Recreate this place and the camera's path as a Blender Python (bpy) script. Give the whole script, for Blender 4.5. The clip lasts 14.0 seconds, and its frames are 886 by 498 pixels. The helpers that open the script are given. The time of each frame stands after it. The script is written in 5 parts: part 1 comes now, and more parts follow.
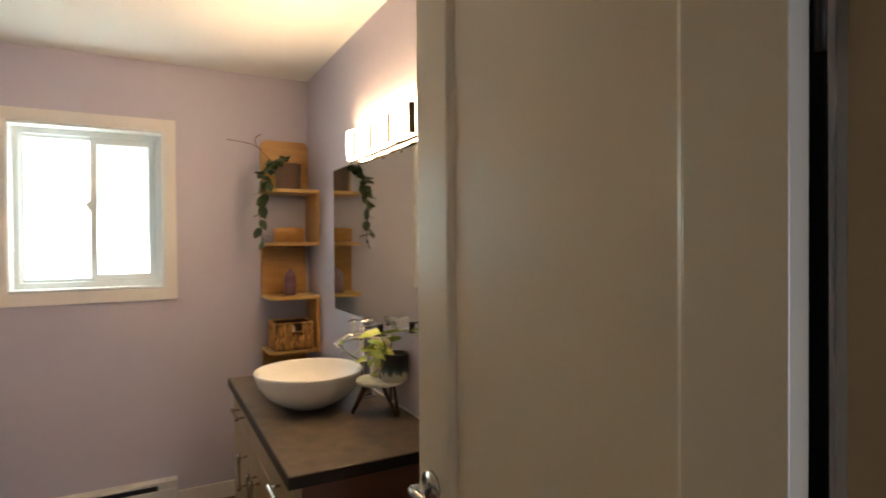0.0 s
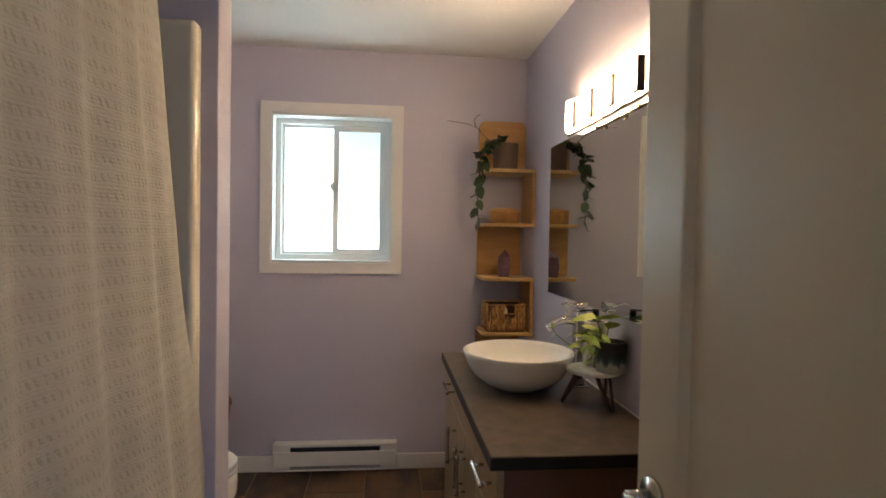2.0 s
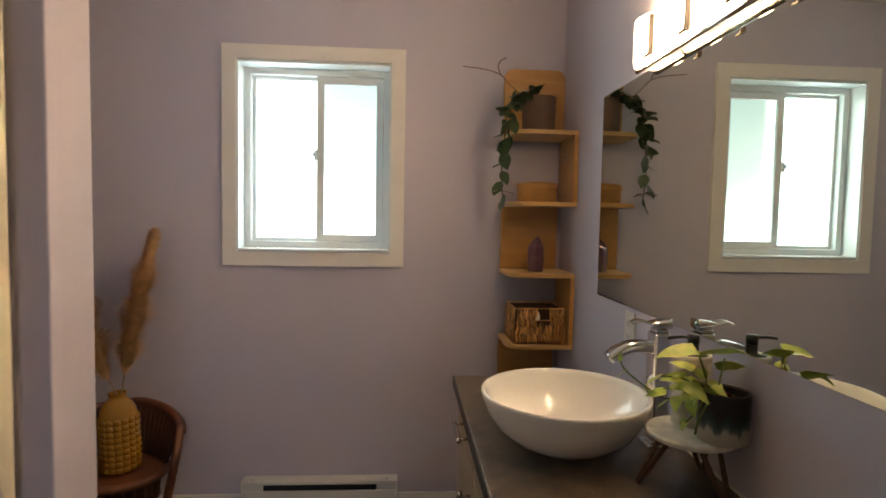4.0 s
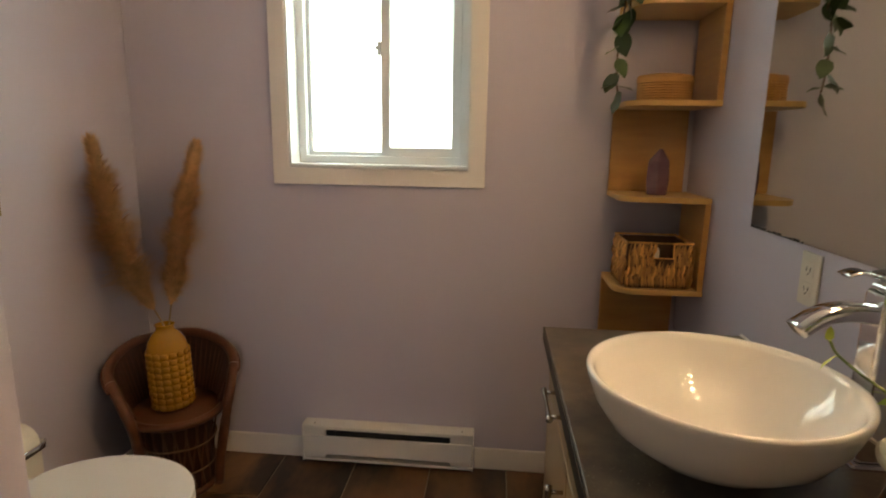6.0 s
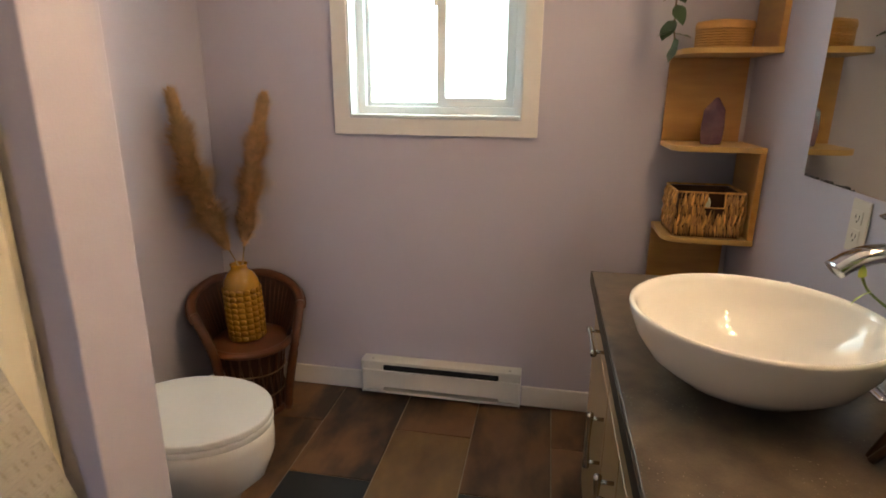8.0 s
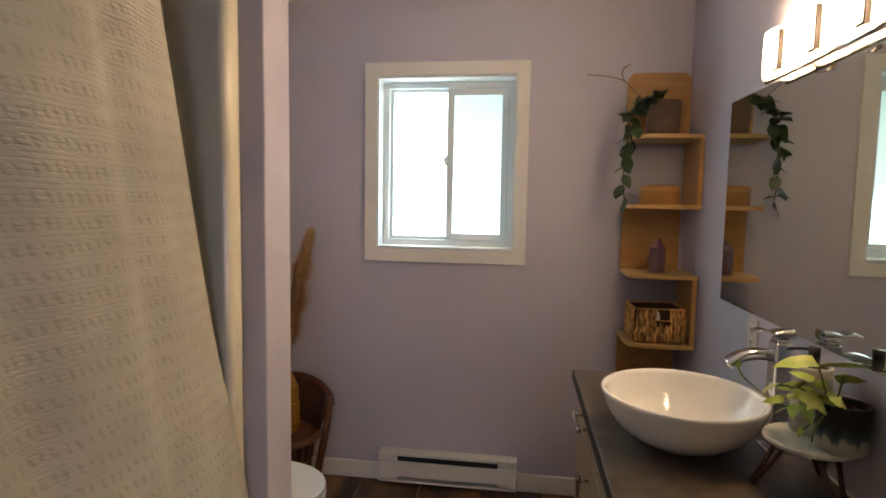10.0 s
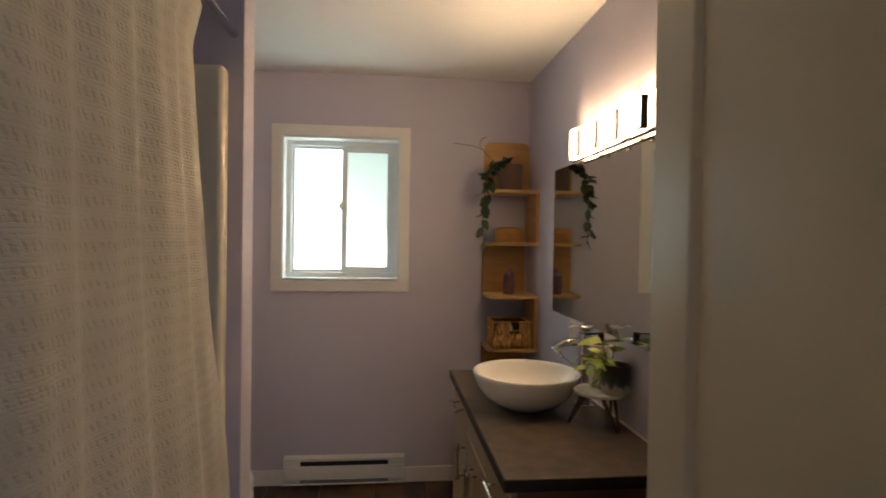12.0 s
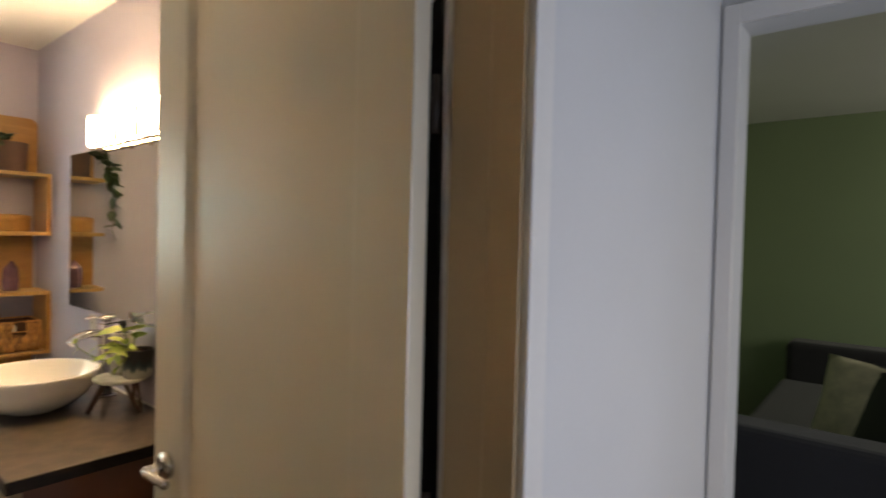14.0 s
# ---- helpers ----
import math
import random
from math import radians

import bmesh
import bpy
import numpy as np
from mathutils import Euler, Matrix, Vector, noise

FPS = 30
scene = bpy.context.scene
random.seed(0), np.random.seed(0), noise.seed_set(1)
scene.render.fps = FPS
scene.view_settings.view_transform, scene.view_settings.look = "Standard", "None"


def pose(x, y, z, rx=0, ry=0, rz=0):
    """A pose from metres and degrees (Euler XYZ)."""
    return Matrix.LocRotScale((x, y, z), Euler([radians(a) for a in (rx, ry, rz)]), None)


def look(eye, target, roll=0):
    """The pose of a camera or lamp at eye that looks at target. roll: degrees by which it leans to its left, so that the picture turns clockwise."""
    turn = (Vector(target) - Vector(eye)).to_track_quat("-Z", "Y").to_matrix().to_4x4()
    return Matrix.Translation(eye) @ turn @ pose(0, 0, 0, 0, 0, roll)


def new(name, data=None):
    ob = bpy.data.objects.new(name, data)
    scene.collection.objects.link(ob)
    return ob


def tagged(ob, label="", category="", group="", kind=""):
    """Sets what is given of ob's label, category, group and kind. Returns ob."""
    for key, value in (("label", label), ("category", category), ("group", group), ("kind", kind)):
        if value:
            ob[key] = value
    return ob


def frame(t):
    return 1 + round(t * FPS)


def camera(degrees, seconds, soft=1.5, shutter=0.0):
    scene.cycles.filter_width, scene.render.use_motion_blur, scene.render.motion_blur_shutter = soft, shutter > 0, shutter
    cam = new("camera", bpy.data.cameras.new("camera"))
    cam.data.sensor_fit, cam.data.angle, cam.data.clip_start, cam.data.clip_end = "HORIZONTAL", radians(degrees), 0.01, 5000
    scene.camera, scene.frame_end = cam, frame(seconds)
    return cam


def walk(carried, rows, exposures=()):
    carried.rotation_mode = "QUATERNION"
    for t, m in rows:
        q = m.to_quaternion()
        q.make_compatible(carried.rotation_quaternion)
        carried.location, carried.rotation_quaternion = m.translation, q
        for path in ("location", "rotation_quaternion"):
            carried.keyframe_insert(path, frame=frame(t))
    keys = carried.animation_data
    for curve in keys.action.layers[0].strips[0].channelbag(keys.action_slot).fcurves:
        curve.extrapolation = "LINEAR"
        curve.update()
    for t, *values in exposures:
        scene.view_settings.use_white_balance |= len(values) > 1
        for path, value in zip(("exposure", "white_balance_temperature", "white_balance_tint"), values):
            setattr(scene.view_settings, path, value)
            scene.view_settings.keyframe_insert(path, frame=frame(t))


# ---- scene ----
cam = camera(77.3, 14.0, 1.7, 0.4)
PATH = [
    (0, (0.258, -3.349, 1.44), (1.2, -1.584, 1.415), -0.4),
    (0.5, (0.311, -3.37, 1.433), (0.967, -1.481, 1.406), 0.2),
    (1, (0.304, -3.355, 1.408), (0.782, -1.413, 1.378), 0.5),
    (1.5, (0.316, -3.336, 1.401), (0.626, -1.361, 1.354), 0.9),
    (2, (0.313, -3.223, 1.375), (0.516, -1.234, 1.323), 1.0),
    (2.5, (0.32, -3.042, 1.376), (0.484, -1.05, 1.316), 1.0),
    (5, (0.453, -2.235, 1.357), (0.514, -0.246, 1.156), 1.3),
    (5.5, (0.453, -2.124, 1.333), (0.414, -0.143, 1.06), 1.2),
    (6, (0.446, -2.06, 1.309), (0.259, -0.106, 0.926), 0.9),
    (6.5, (0.453, -2.041, 1.281), (0.138, -0.134, 0.766), 0.6),
    (7, (0.454, -2.043, 1.263), (0.074, -0.181, 0.638), 0.3),
    (9.5, (0.402, -2.554, 1.424), (0.114, -0.593, 1.156), 0.9),
    (10, (0.375, -2.701, 1.44), (0.098, -0.728, 1.27), 1.0),
    (10.5, (0.339, -2.876, 1.443), (0.095, -0.893, 1.354), 0.9),
    (11, (0.337, -3.021, 1.461), (0.176, -1.028, 1.401), 0.8),
    (11.5, (0.301, -3.169, 1.455), (0.294, -1.169, 1.411), 0.8),
    (12, (0.255, -3.299, 1.455), (0.465, -1.31, 1.42), 0.9),
    (12.5, (0.192, -3.383, 1.447), (0.752, -1.463, 1.418), 0.9),
    (13, (0.13, -3.434, 1.454), (1.136, -1.706, 1.42), 1.1),
    (13.3, (0.118, -3.487, 1.446), (1.327, -1.894, 1.417), 1.0),
    (13.6, (0.146, -3.533, 1.45), (1.519, -2.079, 1.416), 1.0),
    (14, (0.2, -3.596, 1.47), (1.746, -2.328, 1.425), 1.4),
]
EXPOSURES = [(0, 0.24, 8500, 15), (1, -0.14, 7700, 15), (2.5, -0.20, 7500, 15), (5, -0.22, 8500, 14), (5.5, -0.30, 8900, 14), (6, -0.16, 9200, 15), (7, 0.22, 8900, 14), (9.5, -0.04, 7300, 14), (11, -0.55, 8200, 16), (11.5, -0.6, 8300, 16), (12.5, -0.45, 8500, 15), (13.3, 0.03, 8700, 15), (14, 0.62, 9000, 14)]
walk(cam, [(t, look(eye, target, roll)) for t, eye, target, roll in PATH], EXPOSURES)

# ---- world, lights, exposure ----
world = bpy.data.worlds.new("world")
scene.world = world
world.use_nodes = True
wn = world.node_tree
sky = wn.nodes.new("ShaderNodeTexSky")
sky.sky_type, sky.sun_disc = "NISHITA", False
sky.sun_elevation, sky.sun_rotation = radians(38), radians(200)
wn.links.new(sky.outputs["Color"], wn.nodes["Background"].inputs["Color"])
wn.nodes["Background"].inputs["Strength"].default_value = 0.10


def area_lamp(name, m, sx, sy, power, color):
    d = bpy.data.lights.new(name, "AREA")
    d.shape, d.size, d.size_y, d.energy, d.color = "RECTANGLE", sx, sy, power, color
    ob = new(name, d)
    ob.matrix_world = m
    return ob


SHADE_GLOW, WINDOW_GLOW = 55.0, 12.5
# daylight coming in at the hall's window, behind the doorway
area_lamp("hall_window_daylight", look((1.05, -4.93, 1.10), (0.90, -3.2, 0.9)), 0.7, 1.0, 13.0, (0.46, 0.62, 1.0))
# unseen fill lamp added to brighten the green room
area_lamp("green_room_fill", look((4.0, -5.68, 1.5), (4.6, -2.7, 1.2)), 1.0, 1.1, 16, (0.8, 0.9, 1.0))


# ---- materials ----
def mat(name, color, rough=0.5, metal=0.0, vary=0.06, scale=6.0, grain=60.0, bump=0.1, stretch=(1, 1, 1), dark=None, amount=0.5, rand=0.0, sheen=0.0, coat=0.0, sub=0.0, gloss=0.5):
    m = bpy.data.materials.new(name)
    m.use_nodes = True
    nt = m.node_tree
    N, L = nt.nodes, nt.links
    b = N["Principled BSDF"]
    b.inputs["Roughness"].default_value, b.inputs["Metallic"].default_value = rough, metal
    b.inputs["Specular IOR Level"].default_value = gloss
    b.inputs["Sheen Weight"].default_value, b.inputs["Coat Weight"].default_value = sheen, coat
    if sub:
        b.inputs["Subsurface Weight"].default_value, b.inputs["Subsurface Scale"].default_value = sub, 0.01
    tc, mp = N.new("ShaderNodeTexCoord"), N.new("ShaderNodeMapping")
    mp.inputs["Scale"].default_value = stretch
    L.new(tc.outputs["Object"], mp.inputs["Vector"])
    if rand:
        oi, ad = N.new("ShaderNodeObjectInfo"), N.new("ShaderNodeVectorMath")
        sc = N.new("ShaderNodeVectorMath")
        sc.operation = "SCALE"
        sc.inputs[0].default_value = (7, 11, 5)
        L.new(oi.outputs["Random"], sc.inputs["Scale"])
        L.new(tc.outputs["Object"], ad.inputs[0])
        L.new(sc.outputs[0], ad.inputs[1])
        L.new(ad.outputs[0], mp.inputs["Vector"])
    big, fine = N.new("ShaderNodeTexNoise"), N.new("ShaderNodeTexNoise")
    big.inputs["Scale"].default_value, big.inputs["Detail"].default_value = scale, 4
    fine.inputs["Scale"].default_value, fine.inputs["Detail"].default_value = grain, 5
    for n in (big, fine):
        L.new(mp.outputs[0], n.inputs["Vector"])
    other = dark if dark else tuple(c * (1 - vary * 3) for c in color)
    ramp = N.new("ShaderNodeValToRGB")
    ramp.color_ramp.elements[0].position, ramp.color_ramp.elements[1].position = 0.5 - amount * 0.4, 0.5 + (1 - amount) * 0.4
    ramp.color_ramp.elements[0].color, ramp.color_ramp.elements[1].color = (*other, 1), (*color, 1)
    L.new(big.outputs["Fac"], ramp.inputs["Fac"])
    mix = N.new("ShaderNodeMix")
    mix.data_type, mix.blend_type = "RGBA", "MULTIPLY"
    mix.inputs["Factor"].default_value = min(1, vary * 4)
    L.new(ramp.outputs["Color"], mix.inputs["A"])
    L.new(fine.outputs["Color"], mix.inputs["B"])
    bw = N.new("ShaderNodeMapRange")
    bw.inputs["To Min"].default_value, bw.inputs["To Max"].default_value = 0.55, 1.35
    L.new(fine.outputs["Fac"], bw.inputs["Value"])
    L.new(bw.outputs[0], mix.inputs["B"])
    out = mix.outputs["Result"]
    if rand:
        rr, m2 = N.new("ShaderNodeMapRange"), N.new("ShaderNodeMix")
        rr.inputs["To Min"].default_value, rr.inputs["To Max"].default_value = 1 - rand, 1 + rand
        m2.data_type, m2.blend_type = "RGBA", "MULTIPLY"
        m2.inputs["Factor"].default_value = 1
        L.new(oi.outputs["Random"], rr.inputs["Value"])
        L.new(out, m2.inputs["A"])
        L.new(rr.outputs[0], m2.inputs["B"])
        out = m2.outputs["Result"]
    L.new(out, b.inputs["Base Color"])
    rg = N.new("ShaderNodeMapRange")
    rg.inputs["To Min"].default_value, rg.inputs["To Max"].default_value = rough * 0.85, min(1, rough * 1.18)
    L.new(big.outputs["Fac"], rg.inputs["Value"])
    L.new(rg.outputs[0], b.inputs["Roughness"])
    if bump:
        bp = N.new("ShaderNodeBump")
        bp.inputs["Strength"].default_value, bp.inputs["Distance"].default_value = bump, 0.002
        L.new(fine.outputs["Fac"], bp.inputs["Height"])
        L.new(bp.outputs[0], b.inputs["Normal"])
    return m


def glow(name, color, strength):
    m = bpy.data.materials.new(name)
    m.use_nodes = True
    b = m.node_tree.nodes["Principled BSDF"]
    b.inputs["Base Color"].default_value = (0.9, 0.88, 0.84, 1)
    b.inputs["Emission Color"].default_value, b.inputs["Emission Strength"].default_value = (*color, 1), strength
    return m


LAVENDER = mat("lavender_wall_paint", (0.55, 0.515, 0.60), 0.55, vary=0.02, scale=1.3, grain=220, bump=0.12)
CEILING = mat("white_ceiling_paint", (0.80, 0.79, 0.76), 0.8, vary=0.015, scale=2, grain=260, bump=0.2)
WHITE = mat("white_trim_paint", (0.82, 0.785, 0.735), 0.38, vary=0.02, scale=4, grain=120, bump=0.05)
VINYL = mat("white_window_vinyl", (0.74, 0.76, 0.76), 0.35, vary=0.01, bump=0.02)
DOOR = mat("cream_door_paint", (0.74, 0.65, 0.495), 0.335, vary=0.02, scale=3, grain=150, bump=0.03, gloss=1.0)
DOOR.node_tree.nodes["Principled BSDF"].inputs["IOR"].default_value = 1.7
# cream jamb paint darkened and warmed: its shade is put into the colour
JAMB = mat("shaded_jamb_paint", (0.52, 0.38, 0.22), 0.45, vary=0.03, scale=3, grain=150, bump=0.04)
HALL = mat("white_hall_paint", (0.72, 0.71, 0.69), 0.6, vary=0.02, scale=2, grain=220, bump=0.1)
GREEN = mat("green_room_paint", (0.25, 0.33, 0.19), 0.6, vary=0.02, scale=2, grain=220, bump=0.1)
PORCELAIN = mat("white_porcelain", (0.90, 0.87, 0.82), 0.015, vary=0.005, bump=0.0)
SEAT = mat("white_plastic_seat", (0.78, 0.77, 0.74), 0.22, vary=0.01, bump=0.02)
HEATER = mat("white_enamelled_steel", (0.76, 0.74, 0.69), 0.35, vary=0.02, bump=0.03)
DARK = mat("dark_recess", (0.02, 0.018, 0.016), 0.7)
CHROME = mat("polished_chrome", (0.78, 0.78, 0.80), 0.07, 1.0, vary=0.005, bump=0.0)
NICKEL = mat("brushed_nickel", (0.55, 0.53, 0.50), 0.22, 1.0, vary=0.03, bump=0.03)
BRONZE = mat("aged_bronze", (0.030, 0.018, 0.011), 0.5, 0.2, vary=0.06, bump=0.05)
MIRROR = mat("silvered_mirror", (0.66, 0.69, 0.62), 0.012, 1.0, vary=0.0, bump=0.0)
MAPLE = mat("clear_maple_wood", (0.55, 0.29, 0.088), 0.34, vary=0.05, scale=5, grain=30, stretch=(1, 1, 8), dark=(0.45, 0.22, 0.065), bump=0.05, coat=0.15)
MAPLE_EDGE = mat("maple_ply_edge", (0.62, 0.37, 0.13), 0.4, vary=0.05, scale=6, grain=40, stretch=(1, 1, 12), bump=0.06)
CABINET = mat("maple_cabinet_front", (0.40, 0.26, 0.13), 0.33, vary=0.05, scale=4, grain=30, stretch=(1, 1, 7), dark=(0.33, 0.20, 0.095), bump=0.05, coat=0.1)
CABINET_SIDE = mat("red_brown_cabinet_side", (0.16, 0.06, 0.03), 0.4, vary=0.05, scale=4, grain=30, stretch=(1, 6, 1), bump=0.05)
COUNTER = mat("grey_brown_laminate_top", (0.145, 0.108, 0.078), 0.34, vary=0.12, scale=16, grain=260, dark=(0.052, 0.038, 0.028), bump=0.12)
DARKEDGE = mat("dark_brown_edge", (0.030, 0.021, 0.015), 0.5, vary=0.05, gloss=0.15)
SLATE = mat("brown_slate_tile", (0.205, 0.103, 0.045), 0.42, vary=0.12, scale=5.5, grain=26, stretch=(1, 0.5, 1), dark=(0.030, 0.019, 0.012), amount=0.50, bump=0.35, rand=0.24)
SLATE_OLIVE = mat("olive_brown_slate_tile", (0.200, 0.120, 0.046), 0.42, vary=0.12, scale=5.5, grain=26, stretch=(1, 0.5, 1), dark=(0.11, 0.062, 0.025), bump=0.35, rand=0.1)
SLATE_DARK = mat("charcoal_slate_tile", (0.024, 0.026, 0.026), 0.45, vary=0.10, scale=4, grain=26, dark=(0.012, 0.013, 0.013), bump=0.35, rand=0.15)
GROUT = mat("pale_grey_grout", (0.34, 0.28, 0.21), 0.85, vary=0.08, scale=20, grain=200, bump=0.3)
CURTAIN = mat("cream_woven_curtain", (0.54, 0.51, 0.435), 0.9, vary=0.05, scale=9, grain=340, bump=0.5, sheen=0.2)
SURROUND = mat("almond_acrylic_surround", (0.84, 0.77, 0.60), 0.16, vary=0.01, bump=0.01)
RATTAN = mat("red_brown_rattan", (0.125, 0.04, 0.015), 0.42, vary=0.10, scale=18, grain=120, stretch=(1, 1, 3), bump=0.4, rand=0.2)
RATTAN_PALE = mat("pale_rattan_twine", (0.27, 0.15, 0.08), 0.6, vary=0.1, scale=40, grain=200, bump=0.4)
MUSTARD = mat("mustard_glaze", (0.36, 0.17, 0.016), 0.13, vary=0.03, scale=9, grain=40, bump=0.03, coat=0.15)
PAMPAS = mat("dry_pampas_plume", (0.92, 0.58, 0.30), 0.9, vary=0.1, scale=30, grain=200, bump=0.1, rand=0.1)
STALK = mat("dry_stalk", (0.40, 0.28, 0.13), 0.7, vary=0.08)
CLAY = mat("grey_brown_clay_pot", (0.15, 0.088, 0.06), 0.7, vary=0.06, scale=14, grain=90, bump=0.15)
SOIL = mat("dark_potting_soil", (0.035, 0.02, 0.012), 0.95, vary=0.15, scale=30, grain=150, bump=0.8)
LEAF_DARK = mat("dark_green_leaf", (0.032, 0.066, 0.020), 0.34, vary=0.08, scale=20, grain=60, bump=0.1, rand=0.3)
LEAF_LIME = mat("lime_green_leaf", (0.66, 0.70, 0.17), 0.42, vary=0.05, scale=34, grain=60, dark=(0.33, 0.46, 0.08), amount=0.4, bump=0.1, rand=0.18, sub=0.1)
VINE = mat("green_vine_stem", (0.16, 0.22, 0.05), 0.6, vary=0.08)
TWIG = mat("brown_bare_twig", (0.16, 0.10, 0.06), 0.8, vary=0.1)
WICKER = mat("honey_wicker", (0.52, 0.26, 0.075), 0.55, vary=0.08, scale=24, grain=120, bump=0.3)
SEAGRASS = mat("woven_water_hyacinth", (0.74, 0.39, 0.125), 0.6, vary=0.12, scale=26, grain=90, stretch=(1, 1, 0.35), dark=(0.34, 0.16, 0.05), bump=0.5, rand=0.4)
AMETHYST = mat("purple_amethyst", (0.11, 0.05, 0.075), 0.18, vary=0.1, scale=22, grain=50, dark=(0.19, 0.095, 0.11), bump=0.1, coat=0.5)
MARBLE = mat("white_marble", (0.84, 0.82, 0.76), 0.34, vary=0.07, scale=16, grain=60, dark=(0.40, 0.40, 0.33), amount=0.4, bump=0.02)
WALNUT = mat("walnut_leg", (0.12, 0.06, 0.03), 0.4, vary=0.08, scale=9, grain=60, stretch=(1, 1, 5))
BLACK = mat("matt_black_plastic", (0.012, 0.012, 0.013), 0.4)
PLATE = mat("ivory_outlet_plastic", (0.66, 0.62, 0.54), 0.35, vary=0.01, bump=0.0)
SOFA = mat("charcoal_sofa_cloth", (0.019, 0.019, 0.022), 0.95, vary=0.1, scale=20, grain=300, bump=0.5, sheen=0.2)
THROW = mat("beige_throw_cloth", (0.62, 0.58, 0.42), 0.95, vary=0.1, scale=20, grain=200, bump=0.5)
CARPET = mat("dark_hall_floor", (0.10, 0.07, 0.05), 0.6, vary=0.1, scale=6, grain=60, stretch=(1, 6, 1))
SHADE = glow("lit_frosted_glass", (1.0, 0.755, 0.51), SHADE_GLOW)
# the bulb shows through the middle of each frosted shade
nt = SHADE.node_tree
tc, vm, ln, mr = (nt.nodes.new("ShaderNode" + k) for k in ("TexCoord", "VectorMath", "VectorMath", "MapRange"))
vm.operation, ln.operation = "MULTIPLY", "LENGTH"
vm.inputs[1].default_value = (0, 1, 0.8)
nt.links.new(tc.outputs["Object"], vm.inputs[0])
nt.links.new(vm.outputs[0], ln.inputs[0])
mr.interpolation_type = "SMOOTHSTEP"
mr.inputs["From Min"].default_value, mr.inputs["From Max"].default_value = 0.012, 0.062
mr.inputs["To Min"].default_value, mr.inputs["To Max"].default_value = SHADE_GLOW * 2.6, SHADE_GLOW * 0.16
nt.links.new(ln.outputs["Value"], mr.inputs["Value"])
nt.links.new(mr.outputs[0], nt.nodes["Principled BSDF"].inputs["Emission Strength"])


OPEN_END = glow("lit_shade_opening", (1.0, 0.755, 0.51), SHADE_GLOW * 1.9)

# woven rows and open dashes of the curtain
nt = CURTAIN.node_tree
cN, cL = nt.nodes, nt.links
tc, sp, w1, w2, m1, m2, bp = (cN.new("ShaderNode" + k) for k in ("TexCoord", "SeparateXYZ", "TexNoise", "TexWave", "Math", "Math", "Bump"))
cL.new(tc.outputs["Object"], sp.inputs[0])
mp = cN.new("ShaderNodeMapping")
mp.inputs["Scale"].default_value = (0, 34, 210)
cL.new(tc.outputs["Object"], mp.inputs["Vector"])
cL.new(mp.outputs[0], w1.inputs["Vector"])
w1.inputs["Scale"].default_value, w1.inputs["Detail"].default_value = 1.0, 3.0
w2.bands_direction, w2.inputs["Scale"].default_value, w2.inputs["Distortion"].default_value, w2.inputs["Detail Scale"].default_value = "Z", 44.0, 2.4, 0.6
cL.new(tc.outputs["Object"], w2.inputs["Vector"])
m1.operation, m2.operation = "MULTIPLY", "MULTIPLY_ADD"
pw = cN.new("ShaderNodeMath")
pw.operation = "POWER"
pw.inputs[1].default_value = 3.0
cL.new(w2.outputs["Fac"], pw.inputs[0])
cL.new(pw.outputs[0], m1.inputs[0])
slub, smp, srg = cN.new("ShaderNodeTexNoise"), cN.new("ShaderNodeMapping"), cN.new("ShaderNodeMapRange")
smp.inputs["Scale"].default_value = (0, 105, 150)
slub.inputs["Scale"].default_value, slub.inputs["Detail"].default_value = 1.0, 2.0
srg.inputs["From Min"].default_value, srg.inputs["From Max"].default_value = 0.40, 0.62
cL.new(tc.outputs["Object"], smp.inputs["Vector"])
cL.new(smp.outputs[0], slub.inputs["Vector"])
cL.new(slub.outputs["Fac"], srg.inputs["Value"])
cL.new(srg.outputs[0], m1.inputs[1])
m2.inputs[1].default_value = -0.75
cL.new(m1.outputs[0], m2.inputs[0])
cL.new(w1.outputs["Fac"], m2.inputs[2])
bp.inputs["Strength"].default_value, bp.inputs["Distance"].default_value = 0.58, 0.0020
cL.new(m2.outputs[0], bp.inputs["Height"])
cL.new(bp.outputs[0], cN["Principled BSDF"].inputs["Normal"])
hole = cN.new("ShaderNodeMix")
hole.data_type, hole.blend_type = "RGBA", "MIX"
src = cN["Principled BSDF"].inputs["Base Color"].links[0].from_socket
# open dashes sit in rows about four centimetres apart
bn, bq, dash, dq, gate = (cN.new("ShaderNode" + k) for k in ("TexWave", "MapRange", "TexWave", "MapRange", "MapRange"))
bn.bands_direction, bn.inputs["Scale"].default_value, bn.inputs["Distortion"].default_value, bn.inputs["Detail Scale"].default_value = "Z", 9.5, 3.0, 1.2
cL.new(tc.outputs["Object"], bn.inputs["Vector"])
bq.inputs["From Min"].default_value, bq.inputs["From Max"].default_value = 0.36, 0.80
cL.new(bn.outputs["Fac"], bq.inputs["Value"])
dmp = cN.new("ShaderNodeMapping")
dmp.inputs["Scale"].default_value = (0, 1.0, 0.45)
cL.new(tc.outputs["Object"], dmp.inputs["Vector"])
cL.new(dmp.outputs[0], dash.inputs["Vector"])
dash.bands_direction, dash.inputs["Scale"].default_value, dash.inputs["Distortion"].default_value, dash.inputs["Detail Scale"].default_value = "DIAGONAL", 42.0, 3.0, 1.5
dq.inputs["From Min"].default_value, dq.inputs["From Max"].default_value = 0.45, 0.95
cL.new(dash.outputs["Fac"], dq.inputs["Value"])
gate.inputs["From Min"].default_value, gate.inputs["From Max"].default_value = 0.34, 0.50
cL.new(w1.outputs["Fac"], gate.inputs["Value"])
